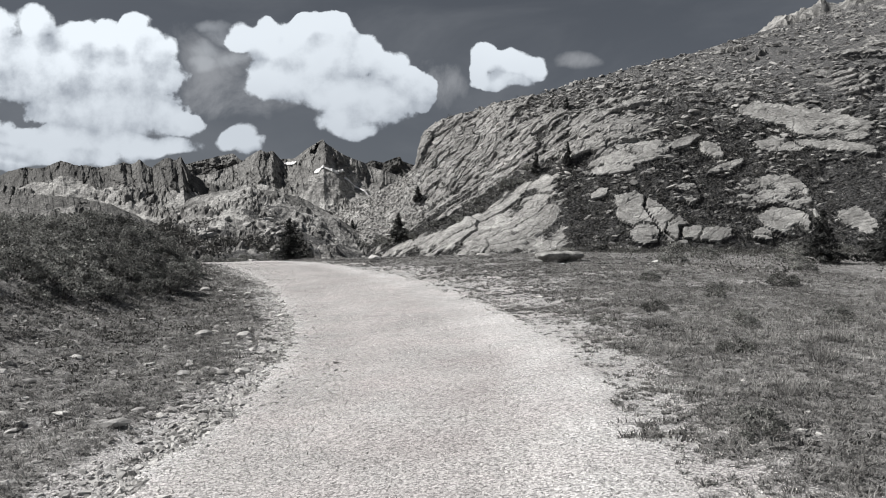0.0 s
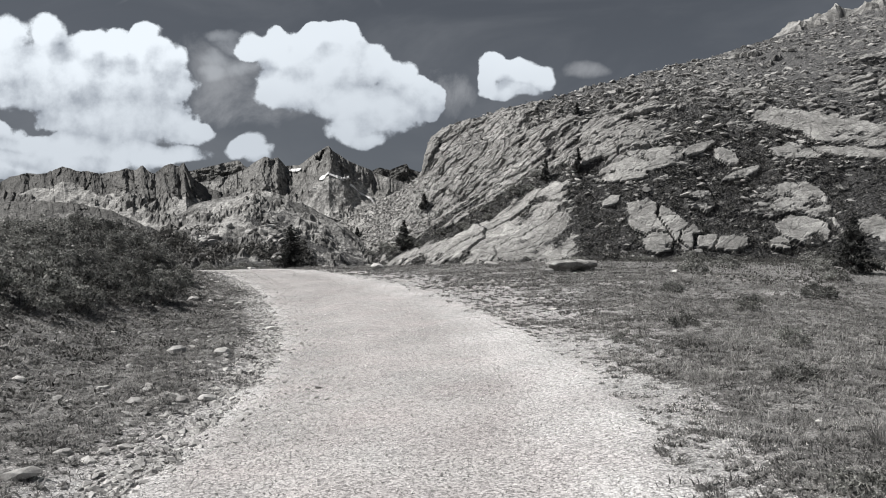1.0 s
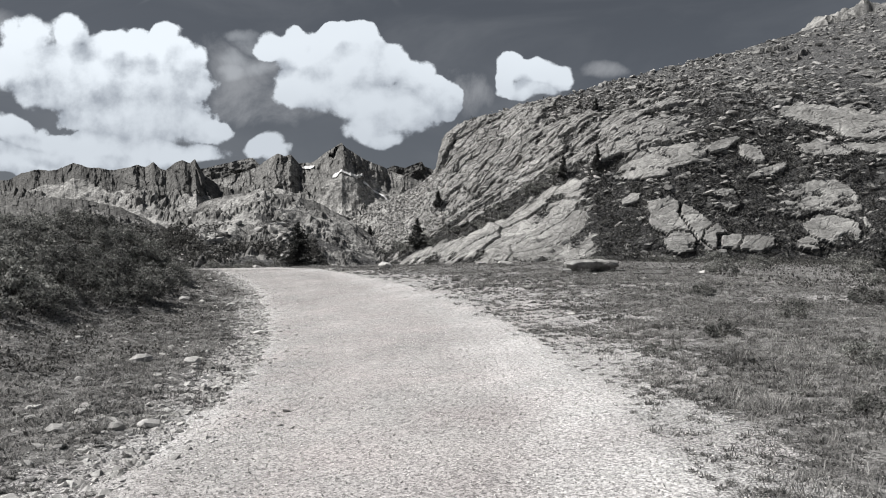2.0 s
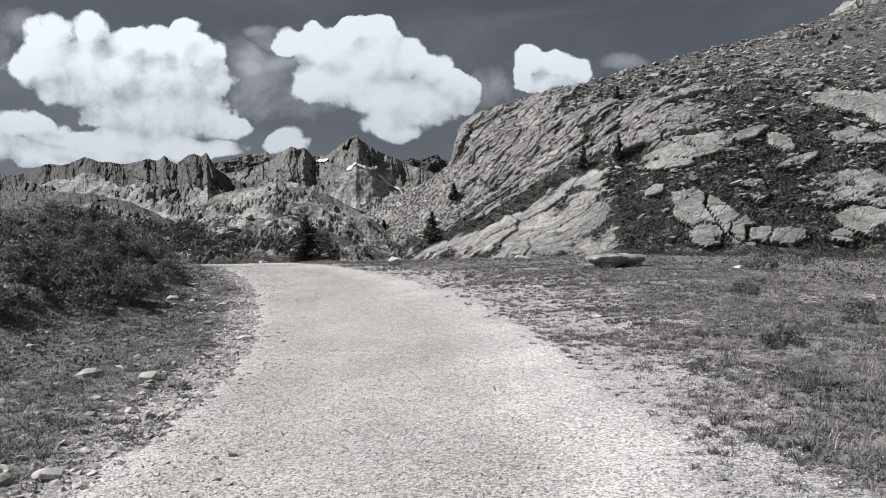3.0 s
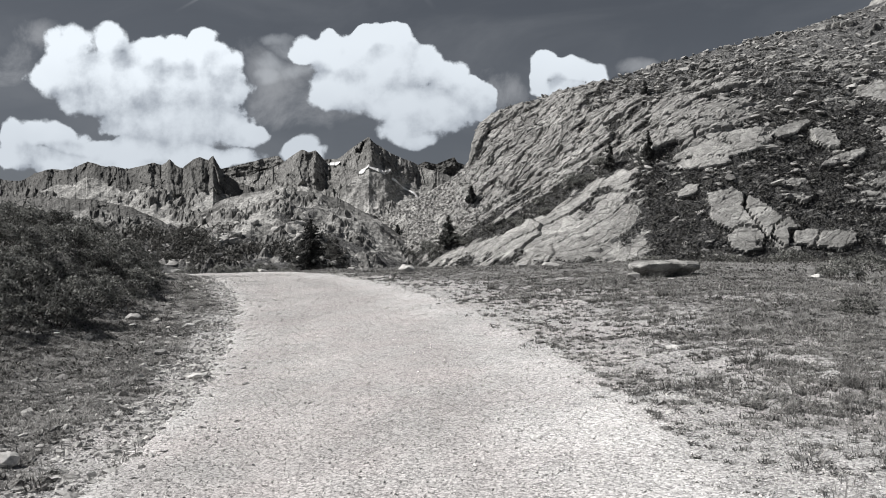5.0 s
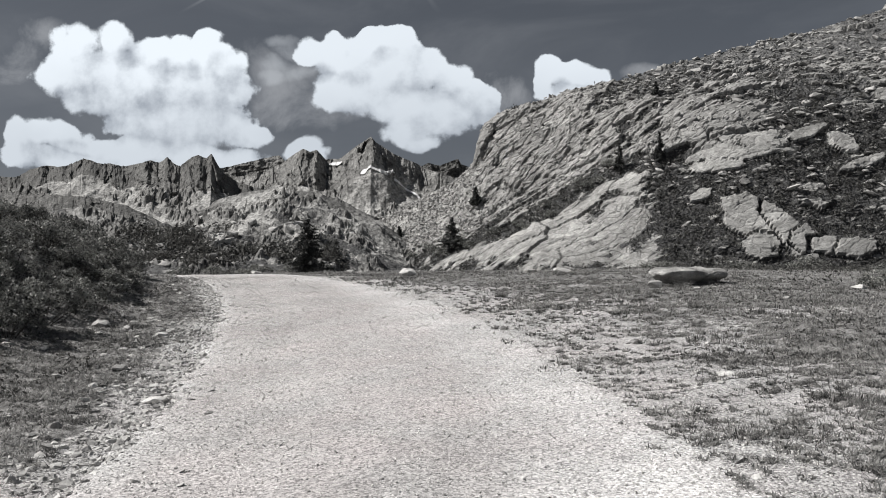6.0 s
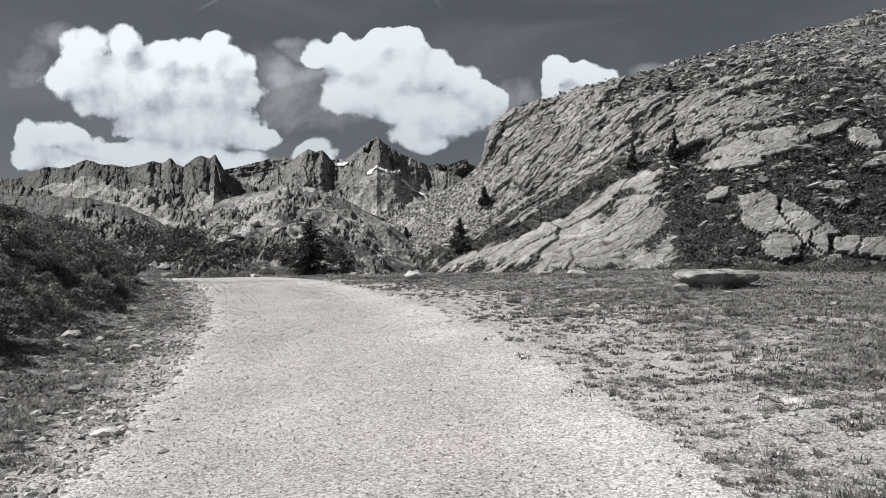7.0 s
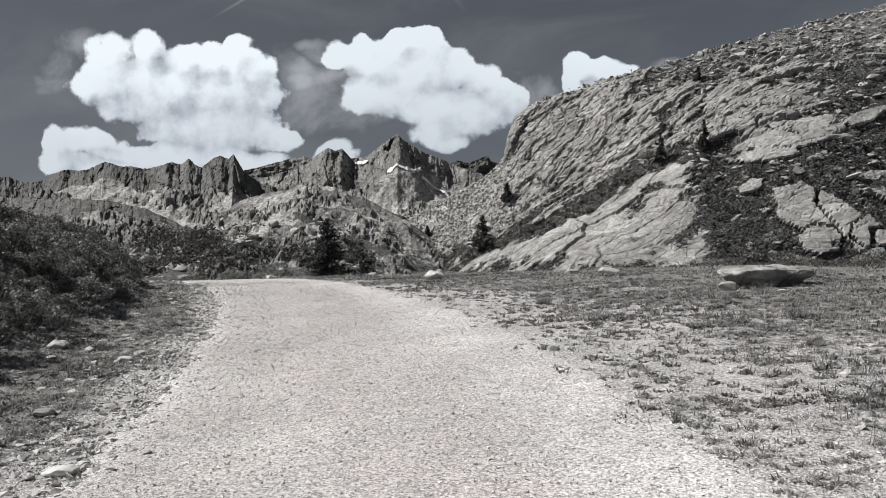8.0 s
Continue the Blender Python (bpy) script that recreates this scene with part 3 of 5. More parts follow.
def build_hill():
    xs = np.concatenate((np.arange(-28, -9, 0.16), np.arange(-9, 24, 0.11), np.arange(24, 62, 0.28)))
    ys = np.concatenate((np.arange(42, 50, 0.3), np.arange(50, 68, 0.085), np.arange(68, 82, 0.2), np.arange(82, 130, 1.0)))
    x, y = np.meshgrid(xs, ys)
    z = hill_z(x, y)
    gy, gx = np.gradient(z, ys, xs)
    ln = np.sqrt(gx * gx + gy * gy + 1)
    nx, ny, nz = -gx / ln, -gy / ln, 1 / ln
    # bedding planes climb from lower left to upper right, flatter towards the east
    s = y * 0.75 + z * 0.75
    wx, ws = x + 0.9 * fbm(x * 0.35, s * 0.35, 4, 50), s + 0.8 * fbm(x * 0.35, s * 0.35, 4, 55)
    east = x + 2.5 * fbm(x * 0.2, s * 0.2, 2, 57) > 7.0

    seam_y = np.interp(x, [-16, -11, -6.5, -2, 1, 3.4, 6], [65, 62.3, 59.3, 57.6, 58.9, 59.3, 61]) + 0.6 * fbm(x * 0.6, y * 0.6, 3, 58)
    broad = step01(7.0, 5.0, x) * step01(seam_y + 0.6, seam_y - 0.6, y) * step01(-9, -6, x)
    calm = 1 - 0.72 * broad

    def lay(degrees):
        c, g = math.cos(radians(degrees)), math.sin(radians(degrees))
        along, across = wx * c + ws * g, ws * c - wx * g
        b1, r1, q1, dx1, dy1 = cells(along / 4.2, across / 1.6, 60)
        b2, r2, q2, dx2, dy2 = cells(along / 1.8, across / 0.75, 70)
        b3, r3, q3, dx3, dy3 = cells(along / 0.9, across / 0.30, 80)
        d = 0.24 * (r1 - 0.5) - 0.12 * dy1 * (q1 - 0.15) + calm * (0.12 * (r2 - 0.5) - 0.06 * dy2 * q2 + 0.12 * dx2 * (r2 - 0.5) + 0.20 * dx1 * (r1 - 0.5) * calm + 0.035 * (r3 - 0.5) - 0.02 * dy3)
        cut = 0.07 * step01(0.05, 0.0, b1) * (0.3 + 0.7 * calm) + 0.05 * calm * step01(0.10, 0.0, b2)
        crack_or_shade = np.maximum(step01(0.03, 0.0, b1) * (0.4 + 0.6 * calm), 0.7 * calm * step01(0.08, 0.0, b2))
        return along, across, d, cut, crack_or_shade, r1, r2, r3

    # the head block breaks steeper than the slabs below it
    block = (x + 1.6 * fbm(x * 0.3, s * 0.3, 3, 59) < 1.5) & (z > 6.2)
    along, across, d, cut, crack_or_shade, r1, r2, r3 = (np.where(east, p, q) for p, q in zip(lay(13), (np.where(block, p, q) for p, q in zip(lay(66), lay(36)))))
    d = d + 0.7 * fbm(x * 0.12, s * 0.12, 4, 90)
    # cover of dwarf shrubs
    low_east = step01(4.6, 6.4, x + 0.9 * fbm(x * 0.5, s * 0.5, 3, 92)) * step01(7.0, 5.4, z + 0.8 * fbm(x * 0.3, z * 0.6, 3, 93))
    mid_east = step01(11.5, 15.0, x + 2.0 * fbm(x * 0.3, s * 0.3, 3, 94))
    high = step01(8.5, 11.5, z - 2.6 * step01(9.0, 3.0, x))
    shrub = 0.06 + np.maximum(np.maximum(1.0 * low_east, 0.85 * mid_east * (1 - high)), 0.68 * high) + 0.5 * step01(0.4, -0.4, z)
    shrub = shrub + 0.60 * fbm(along * 0.16, across * 0.40, 5, 95, 0.6) - (0.55 - 0.2 * low_east) * (r2 - 0.5) - 0.5 * (r3 - 0.5) - 0.30 * (r1 - 0.5)
    talus = step01(-3.5, -6.5, x) * step01(seam_y - 0.5, seam_y + 1.2, y) * step01(8.0, 6.0, z)
    # a seam of scrub runs up between the scree and the face
    seam = np.exp(-((y - seam_y) / 0.95) ** 2) * step01(5, 2.5, x) * step01(-15, -12, x)
    shrub = shrub - 0.5 * talus + 0.85 * seam
    d = d * (1 - 0.75 * talus)
    crack_or_shade = crack_or_shade * (1 - 0.8 * talus)
    slab = np.zeros(x.shape)
    shaper = np.random.default_rng(77)
    joint = np.zeros(x.shape)
    for sx, sy, sz, sw, sh, tilt in SLABS:
        # a many-sided slab; where it laps over another one a dark joint runs between them
        c, g = math.cos(radians(tilt)), math.sin(radians(tilt))
        ax, az = ((x - sx) * c + (z - sz) * g) / sw, ((z - sz) * c - (x - sx) * g) / sh
        q = np.zeros(x.shape)
        for k in range(6):
            th, far = (k + shaper.uniform(-0.3, 0.3)) * math.pi / 3, shaper.uniform(0.85, 1.2)
            q = np.maximum(q, (ax * math.cos(th) + az * math.sin(th)) / far)
        q = q + 0.22 * fbm(x * 0.9, z * 0.9, 4, 97) + 0.10 * (r2 - 0.5)
        joint = np.where(q < 1.0, 0.0, np.maximum(joint, 0.7 * np.exp(-((q - 1.05) / 0.05) ** 2) * slab))
        slab = np.maximum(slab * (1 - 0.8 * joint), step01(1.04, 0.92, q))
    shrub = np.clip(shrub - 0.9 * slab, 0, 1)
    d = d * (1 - 0.9 * slab) + 0.13 * slab - 0.05 * joint - cut * (1 - 0.8 * slab)
    grown_over = step01(0.35, 0.65, shrub)
    d = d + grown_over * (d * (-0.5 - 0.25 * high) - 0.06 + 0.10 * fbm(x * 2.2, s * 2.2, 3, 99))
    d = d * step01(-1.2, 1.6, z - ground_z(x, y)) - 0.1
    px, py, pz = x + nx * d, y + ny * d, z + nz * d
    me = mesh_from("rocky_hill", np.stack([px, py, pz], -1).reshape(-1, 3), grid_faces(len(ys), len(xs)), {"turf": shrub, "grassy": high, "crack_or_shade": np.maximum(crack_or_shade * (1 - slab * 0.4), 0.9 * joint), "along": along, "across": across, "slab": np.maximum(slab, 0.55 * broad)})
    ob = tagged(part("rocky_hill", me, HILL_ROCK), "steep granite hillside of pale slabs and dark dwarf shrubs", "hill", kind="structure")
    return ob, (px, py, pz, shrub)


def build_crag():
    """The higher rocky shoulder behind the hill's crest."""
    xs, ys = np.arange(18, 110, 0.45), np.arange(82, 124, 0.45)
    x, y = np.meshgrid(xs, ys)
    ridge = 22.6 - 1.1 * np.maximum(31.5 - x, 0) + 0.95 * np.clip(x - 31.5, 0, 4.6) + 0.20 * np.clip(x - 36, 0, 60)
    z = np.minimum(ridge, 12 + 1.3 * (y - 84)) - 0.6 * np.maximum(y - 106, 0)
    b, r, q, dx, dy = cells((x + z) / 5.0, (z - x) / 2.4, 110)
    z = z + 1.0 * (r - 0.5) + 0.7 * dy + 1.2 * fbm(x * 0.15, y * 0.15, 4, 111) + 0.6 * fbm(x * 0.6, y * 0.6, 3, 113, ridged=True)
    z = np.minimum(z, 60)
    me = mesh_from("rock_shoulder", np.stack([x, y, z], -1).reshape(-1, 3), grid_faces(len(ys), len(xs)), {"turf": np.clip(0.1 + 0.5 * fbm(x * .3, y * .3, 3, 114), 0, 1), "crack_or_shade": step01(0.1, 0, b)})
    return tagged(part("rock_shoulder", me, HILL_ROCK), "bare pale granite shoulder above the hillside", "rock face", kind="structure")


# ---- far mountains ----
EYE4 = (0.327, 6.57, 1.619)


def build_range(name, label, sky, y_top, y_foot, e_foot, u_lo, u_hi, du, rows, seed, turf_at, crag=0.42, rib=1.0, jag=0.003, crag_shade=1.0, spurs=()):
    """A mountain chain whose crest follows the profile sky (x and z of its direction): ribbed crags, with shade put
    into their colour, above scree and turf.
    """
    us = np.arange(u_lo, u_hi, du)
    s = np.concatenate((np.linspace(0, 1, rows), np.linspace(1, 1.5, rows // 5)[1:]))
    u, t = np.meshgrid(us, s)
    size = y_top / 73.0
    _, ta, _, tx, _ = cells(u * 42, u * 0 + 0.5 + seed, seed)
    _, tb, _, ty, _ = cells(u * 120, u * 0 + 0.5 + seed, seed + 5)
    teeth = 0.9 * (ta - 0.5) + 0.6 * (tb - 0.5) - 0.8 * np.abs(tx) - 0.4 * np.abs(ty) + 0.4 + 0.5 * fbm(u * 90, u * 0 + seed, 3, seed, 0.5)
    crest = np.interp(u, [p[0] for p in sky], [p[1] for p in sky]) + jag * teeth
    e = e_foot + (crest - e_foot) * np.minimum(t, 1)
    # crags hold the upper part, with aprons of scree running up between them
    bound = 1 - crag + 0.14 * fbm(u * 11, t * 2.5, 3, seed + 1) + 0.10 * fbm(u * 34 + 3 * t, t * 9, 4, seed + 2)
    w = step01(bound - 0.035, bound + 0.035, t)
    up = np.clip(t, 0, 1)
    knee = 1 - crag
    g = np.where(up < knee, 0.82 * up / knee, 0.82 + 0.18 * (up - knee) / np.maximum(1 - knee, 0.05))
    y = y_foot + (y_top - y_foot) * g
    lean = u + 0.020 * t
    ribs = fbm(lean * 26, t * 2.2, 4, seed + 3, 0.5, True)
    b, r, q, dx, dy = cells(lean * 70, t * 4.5 + 0.5 * ribs, seed + 20)
    b2, r2, q2, dx2, dy2 = cells(lean * 190, t * 13, seed + 25)
    cliff = 1.5 * ribs + 0.8 * (r - 0.5) + 0.5 * dx * (q - 0.5) + 0.35 * (r2 - 0.5) + 0.4 * fbm(u * 220, t * 20, 3, seed + 6)
    patch = fbm(u * 15 + 2 * t, t * 7, 4, seed + 60)
    outcrop = step01(0.02, 0.25, patch) * (1 - w) * step01(0.0, 0.08, t)
    b3, r3, q3, dx3, dy3 = cells(u * 110 + 1.5 * t, t * 34, seed + 50)
    fade = step01(1.3, 1.0, t)
    # sharp ribs that come forward from the summits: u at the top and at the foot, half width, reach
    for top_u, foot_u, half, reach in spurs:
        off = np.abs(u - foot_u - (top_u - foot_u) * t + 0.022 * fbm(u * 40, t * 9, 4, seed + 80))
        y = y - size * fade * reach * np.clip(1 - off / half, 0, 1) * step01(0.45, 0.85, t)
    y = y - size * fade * w * rib * cliff
    back = np.maximum(t - 1, 0)
    x = EYE4[0] + u * (y - EYE4[1])
    z = EYE4[2] + e * (y - EYE4[1])
    swell = 0.9 * fbm(x * 0.13, y * 0.15, 5, seed + 8, 0.5, True) + 0.16 * fbm(x * 1.3, y * 1.3, 4, seed + 9, 0.6)
    z = z + size * (1 - w) * step01(0.0, 0.1, t) * (swell + outcrop * (0.32 * (r3 - 0.35) + 0.30 * dx3 + 0.5 * fbm(x * 0.9, y * 0.9, 4, seed + 12, 0.6, True)))
    y, z = y + back * 24 * size, z - back * 16 * size
    # dark outcrops and cracks, plus shade painted over the whole crag zone w
    dark = 0.45 * outcrop * (0.5 + r3) + 0.45 * outcrop * step01(0.16, 0.0, b3) + crag_shade * w * (0.80 + 0.45 * step01(0.10, 0.0, b) + 0.30 * step01(0.14, 0.0, b2) + 0.3 * fbm(u * 8, t * 2, 2, seed + 31))
    green = turf_at * (1 - w) - 0.3 * outcrop + (0.75 * fbm(u * 26 + 2 * t, t * 11, 6, seed + 30, 0.68) - 0.55 * t) * (1 - w)
    me = mesh_from(name, np.stack([x, y, z], -1).reshape(-1, 3), grid_faces(len(s), len(us)), {"turf": np.clip(green, 0, 1), "crack_or_shade": np.clip(dark, 0, 1)})
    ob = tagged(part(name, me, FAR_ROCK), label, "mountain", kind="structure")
    return ob, (x, y, z, u, t)


LEFT_SKY = [(-1.639, 0.068), (-1.039, 0.066), (-0.856, 0.074), (-0.767, 0.076), (-0.750, 0.068), (-0.724, 0.068), (-0.702, 0.078), (-0.676, 0.083), (-0.664, 0.080), (-0.646, 0.084), (-0.638, 0.089), (-0.625, 0.092), (-0.604, 0.086), (-0.587, 0.086), (-0.571, 0.082), (-0.558, 0.083), (-0.542, 0.086), (-0.529, 0.090), (-0.517, 0.086), (-0.506, 0.093), (-0.496, 0.085), (-0.488, 0.081), (-0.476, 0.091), (-0.464, 0.096), (-0.452, 0.092), (-0.445, 0.098), (-0.438, 0.086), (-0.430, 0.074), (-0.408, 0.061), (-0.368, 0.049), (-0.305, 0.037), (-0.244, 0.022), (-0.153, 0.001)]
PEAK_SKY = [(-0.555, 0.041), (-0.432, 0.065), (-0.400, 0.071), (-0.368, 0.080), (-0.352, 0.086), (-0.336, 0.098), (-0.323, 0.104), (-0.314, 0.101), (-0.305, 0.104), (-0.293, 0.091), (-0.274, 0.092), (-0.258, 0.104), (-0.243, 0.114), (-0.234, 0.120), (-0.228, 0.113), (-0.205, 0.098), (-0.175, 0.086), (-0.164, 0.080), (-0.145, 0.074), (-0.100, 0.059), (0.023, 0.051), (0.231, 0.048)]
FAR_SKY = [(-0.488, 0.071), (-0.432, 0.082), (-0.415, 0.086), (-0.391, 0.091), (-0.368, 0.096), (-0.356, 0.098), (-0.348, 0.089), (-0.305, 0.077), (-0.197, 0.075), (-0.171, 0.082), (-0.160, 0.087), (-0.145, 0.084), (-0.130, 0.090), (-0.122, 0.093), (-0.118, 0.086), (-0.100, 0.080), (-0.049, 0.073), (0.094, 0.064)]
SHOULDER_SKY = [(-0.565, -0.053), (-0.514, -0.007), (-0.473, 0.020), (-0.432, 0.040), (-0.392, 0.049), (-0.352, 0.053), (-0.305, 0.048), (-0.274, 0.040), (-0.244, 0.025), (-0.205, 0.002), (-0.168, -0.025), (-0.123, -0.059)]
OUTCROP_SKY = [(-1.641, 0.032), (-0.857, 0.044), (-0.768, 0.047), (-0.681, 0.044), (-0.613, 0.040), (-0.563, 0.032), (-0.522, 0.014), (-0.490, -0.002), (-0.449, -0.018), (-0.385, -0.052)]
FOOT_SKY = [(-1.332, -0.005), (-0.769, 0.001), (-0.572, -0.007), (-0.514, -0.001), (-0.473, 0.002), (-0.416, 0.006), (-0.369, 0.009), (-0.329, 0.010), (-0.306, 0.001), (-0.282, -0.018), (-0.267, -0.052), (-0.244, -0.074)]


def build_mountains():
    build_range("far_ridge", "distant hazy mountain ridge behind the peaks", FAR_SKY, 104, 92, 0.02, -0.60, 0.15, 0.0016, 60, 200, 0.1, 0.8, 0.5, 0.001)
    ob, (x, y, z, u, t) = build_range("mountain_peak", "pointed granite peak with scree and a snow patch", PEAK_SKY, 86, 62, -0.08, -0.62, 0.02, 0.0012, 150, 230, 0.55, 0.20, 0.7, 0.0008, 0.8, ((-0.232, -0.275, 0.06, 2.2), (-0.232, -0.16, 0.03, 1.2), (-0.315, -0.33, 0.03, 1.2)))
    # old snow lying in hollows below the summit
    for u0, t0, ru, rt, lean in ((-0.222, 0.815, 0.020, 0.014, 1.3), (-0.240, 0.795, 0.007, 0.012, 0.3), (-0.186, 0.765, 0.020, 0.009, -1.7), (-0.281, 0.955, 0.008, 0.012, 0.2)):
        uf, tf = np.meshgrid(np.arange(u0 - 1.5 * ru, u0 + 1.5 * ru, 0.0004), np.arange(t0 - 0.085, min(t0 + 0.085, 0.99), 0.0025))
        iu, it = (uf - u[0, 0]) / (u[0, 1] - u[0, 0]), tf / t[1, 0]
        c, r = np.floor(iu).astype(int), np.floor(it).astype(int)
        fu, ft = iu - c, it - r
        sx, sy, sz = (g[r, c] * (1 - fu) * (1 - ft) + g[r, c + 1] * fu * (1 - ft) + g[r + 1, c] * (1 - fu) * ft + g[r + 1, c + 1] * fu * ft for g in (x, y, z))
        q = ((uf - u0) / ru) ** 2 + ((tf - t0 - lean * (uf - u0)) / rt) ** 2 + 0.9 * fbm(uf * 160, tf * 45, 4, 260)
        faces = grid_faces(*uf.shape)[(q < 1)[:-1, :-1].ravel()]
        if len(faces):
            used, inv = np.unique(faces, return_inverse=True)
            pts = np.stack([sx, sy - 0.12, sz + 0.08], -1).reshape(-1, 3)[used]
            part("snow_patch", mesh_from("snow_patch", pts, inv.reshape(-1, 4), None, True), SNOW, ob, "white remnant snow patch")
    build_range("mountain_ridge", "jagged granite ridge with shade painted on its crags above scree slopes", LEFT_SKY, 73, 52, -0.08, -0.95, -0.14, 0.0014, 150, 300, 0.62, 0.18, 0.8, 0.0016, 1.15)
    build_range("mountain_shoulder", "rounded lower shoulder of pale scree and patchy turf", SHOULDER_SKY, 66, 54, -0.07, -0.56, -0.10, 0.0013, 90, 360, 0.74, 0.06, 0.3, 0.0012)
    build_range("outcrop_slope", "lower slope of dark granite outcrops and turf", OUTCROP_SKY, 62, 48, -0.07, -0.95, -0.36, 0.0016, 90, 390, 0.80, 0.20, 0.35, 0.0016)
    return build_range("foothill", "low foothill with mixed shrubs and pale boulders", FOOT_SKY, 60, 45, -0.08, -0.95, -0.255, 0.0022, 90, 330, 0.95, 0.10, 0.35, 0.004)[1]


build_ground()
build_road()
_, HILL = build_hill()
build_crag()
FOOTHILL = build_mountains()


# ---- stones ----
def rock_shape(seed, subdiv=1, cuts=9, flat=0.6):
    """An angular stone about one metre long: the hull of random points."""
    rng = np.random.default_rng(seed)
    pts = rng.normal(size=(cuts + 5 * subdiv, 3))
    pts /= np.linalg.norm(pts, axis=1)[:, None]
    pts *= rng.uniform(0.75, 1.0, (len(pts), 1)) * np.array([1.0, rng.uniform(0.6, 0.85), flat * rng.uniform(0.8, 1.2)])
    bm = bmesh.new()
    for p in pts:
        bm.verts.new(p)
    made = bmesh.ops.convex_hull(bm, input=bm.verts)
    bmesh.ops.delete(bm, geom=[g for g in made["geom_interior"] if isinstance(g, bmesh.types.BMVert)], context="VERTS")
    if subdiv > 1:
        bmesh.ops.bevel(bm, geom=bm.edges[:], offset=0.025, segments=1, affect="EDGES")
        bmesh.ops.triangulate(bm, faces=bm.faces[:])
    bmesh.ops.recalc_face_normals(bm, faces=bm.faces[:])
    bm.verts.index_update()
    v = np.array([p.co[:] for p in bm.verts])
    f = np.array([[p.index for p in face.verts] for face in bm.faces])
    bm.free()
    return v / np.ptp(v[:, 0]), f


def turned(angles):
    """Rotation matrices from rows of three angles."""
    cx, cy, cz = np.cos(angles).T
    sx, sy, sz = np.sin(angles).T
    m = np.empty((len(angles), 3, 3))
    m[:, 0] = np.stack([cy * cz, sx * sy * cz - cx * sz, cx * sy * cz + sx * sz], -1)
    m[:, 1] = np.stack([cy * sz, sx * sy * sz + cx * cz, cx * sy * sz - sx * cz], -1)
    m[:, 2] = np.stack([-sy, sx * cy, cx * cy], -1)
    return m


def scatter(name, shapes, places, sizes, rng, tilt=0.35, lie=None):
    """One mesh of many copies of the shapes, lying at the places with random turns, or about the angles lie."""
    vs, fs, base = [], [], 0
    pick = rng.integers(0, len(shapes), len(places))
    ang = np.stack([rng.normal(0, tilt, len(places)), rng.normal(0, tilt, len(places)), rng.uniform(0, 6.283, len(places))], -1)
    if lie is not None:
        ang = np.array(lie) + rng.normal(0, tilt, ang.shape)
    rot = turned(ang)
    for k, (v, f) in enumerate(shapes):
        sel = np.nonzero(pick == k)[0]
        pts = np.einsum("nij,vj->nvi", rot[sel], v) * sizes[sel, None, None] + places[sel, None, :]
        vs.append(pts.reshape(-1, 3))
        fs.append((f[None] + (np.arange(len(sel)) * len(v))[:, None, None] + base).reshape(-1, f.shape[1]))
        base += len(sel) * len(v)
    return mesh_from(name, np.concatenate(vs), np.concatenate(fs))


def on_ground(x, y):
    return np.stack([x, y, ground_z(x, y) + bumps(x, y)], -1)


def build_loose_stones():
    rng = np.random.default_rng(7)
    small = [rock_shape(400 + i, 0, 9, 0.42) for i in range(6)]
    # cobbles along the left edge of the gravel
    n = 17000
    y = 3.0 + 31 * rng.random(n) ** 1.1
    x = left_edge(y) + rng.normal(-0.12, 0.40, n) * (0.8 + 0.5 * fbm(y * 0.5, y * 0, 2, 155))
    size = 0.02 + 0.075 * rng.random(n) ** 4
    me = scatter("roadside_cobbles", small, on_ground(x, y), size, rng)
    tagged(part("roadside_cobbles", me, PALE_STONE), "loose pale cobbles along the road edge", "stones", kind="stuff")
    # coarse grains lying on the track, denser along its loose shoulders
    n = 70000
    y = 3.6 + 30 * rng.random(n) ** 1.7
    t = np.where(rng.random(n) < 0.75, rng.random(n), np.where(rng.random(n) < 0.5, 0.10, 0.92) + rng.normal(0, 0.10, n))
    x = left_edge(y) + (right_edge(y) + 0.7 - left_edge(y)) * t
    size = (0.008 + 0.015 * rng.random(n) ** 2.5) * (0.7 + 0.03 * y)
    tiny = [rock_shape(420 + i, 0, 6, 0.5) for i in range(4)]
    me = scatter("gravel_grains", tiny, np.stack([x, y, np.maximum(road_z(x, y), ground_z(x, y) + bumps(x, y)) + 0.003], -1), size, rng, 0.35)
    tagged(part("gravel_grains", me, GRAIN), "coarse pale gravel grains on the track", "gravel", kind="stuff")
    # stones in the turf on both sides
    n = 9000
    y = 3.0 + 34 * rng.random(n) ** 1.2
    side = rng.random(n) < 0.6
    x = np.where(side, left_edge(y) - 0.2 - 5.5 * rng.random(n) ** 1.2, right_edge(y) + 7 * rng.random(n) ** 1.2)
    keep = rng.random(n) < np.clip(0.6 + 0.9 * fbm(x * 0.6, y * 0.6, 3, 156), 0.05, 1)
    x, y, side = x[keep], y[keep], side[keep]
    size = (0.035 + 0.17 * rng.random(len(x)) ** 4.5) * np.where(side, 1.0, 0.45)
    me = scatter("turf_stones", [rock_shape(430 + i, 1, 9, 0.38) for i in range(6)], on_ground(x, y), size, rng, 0.2)
    tagged(part("turf_stones", me, PALE_STONE), "small pale stones scattered in the turf", "stones", kind="stuff")


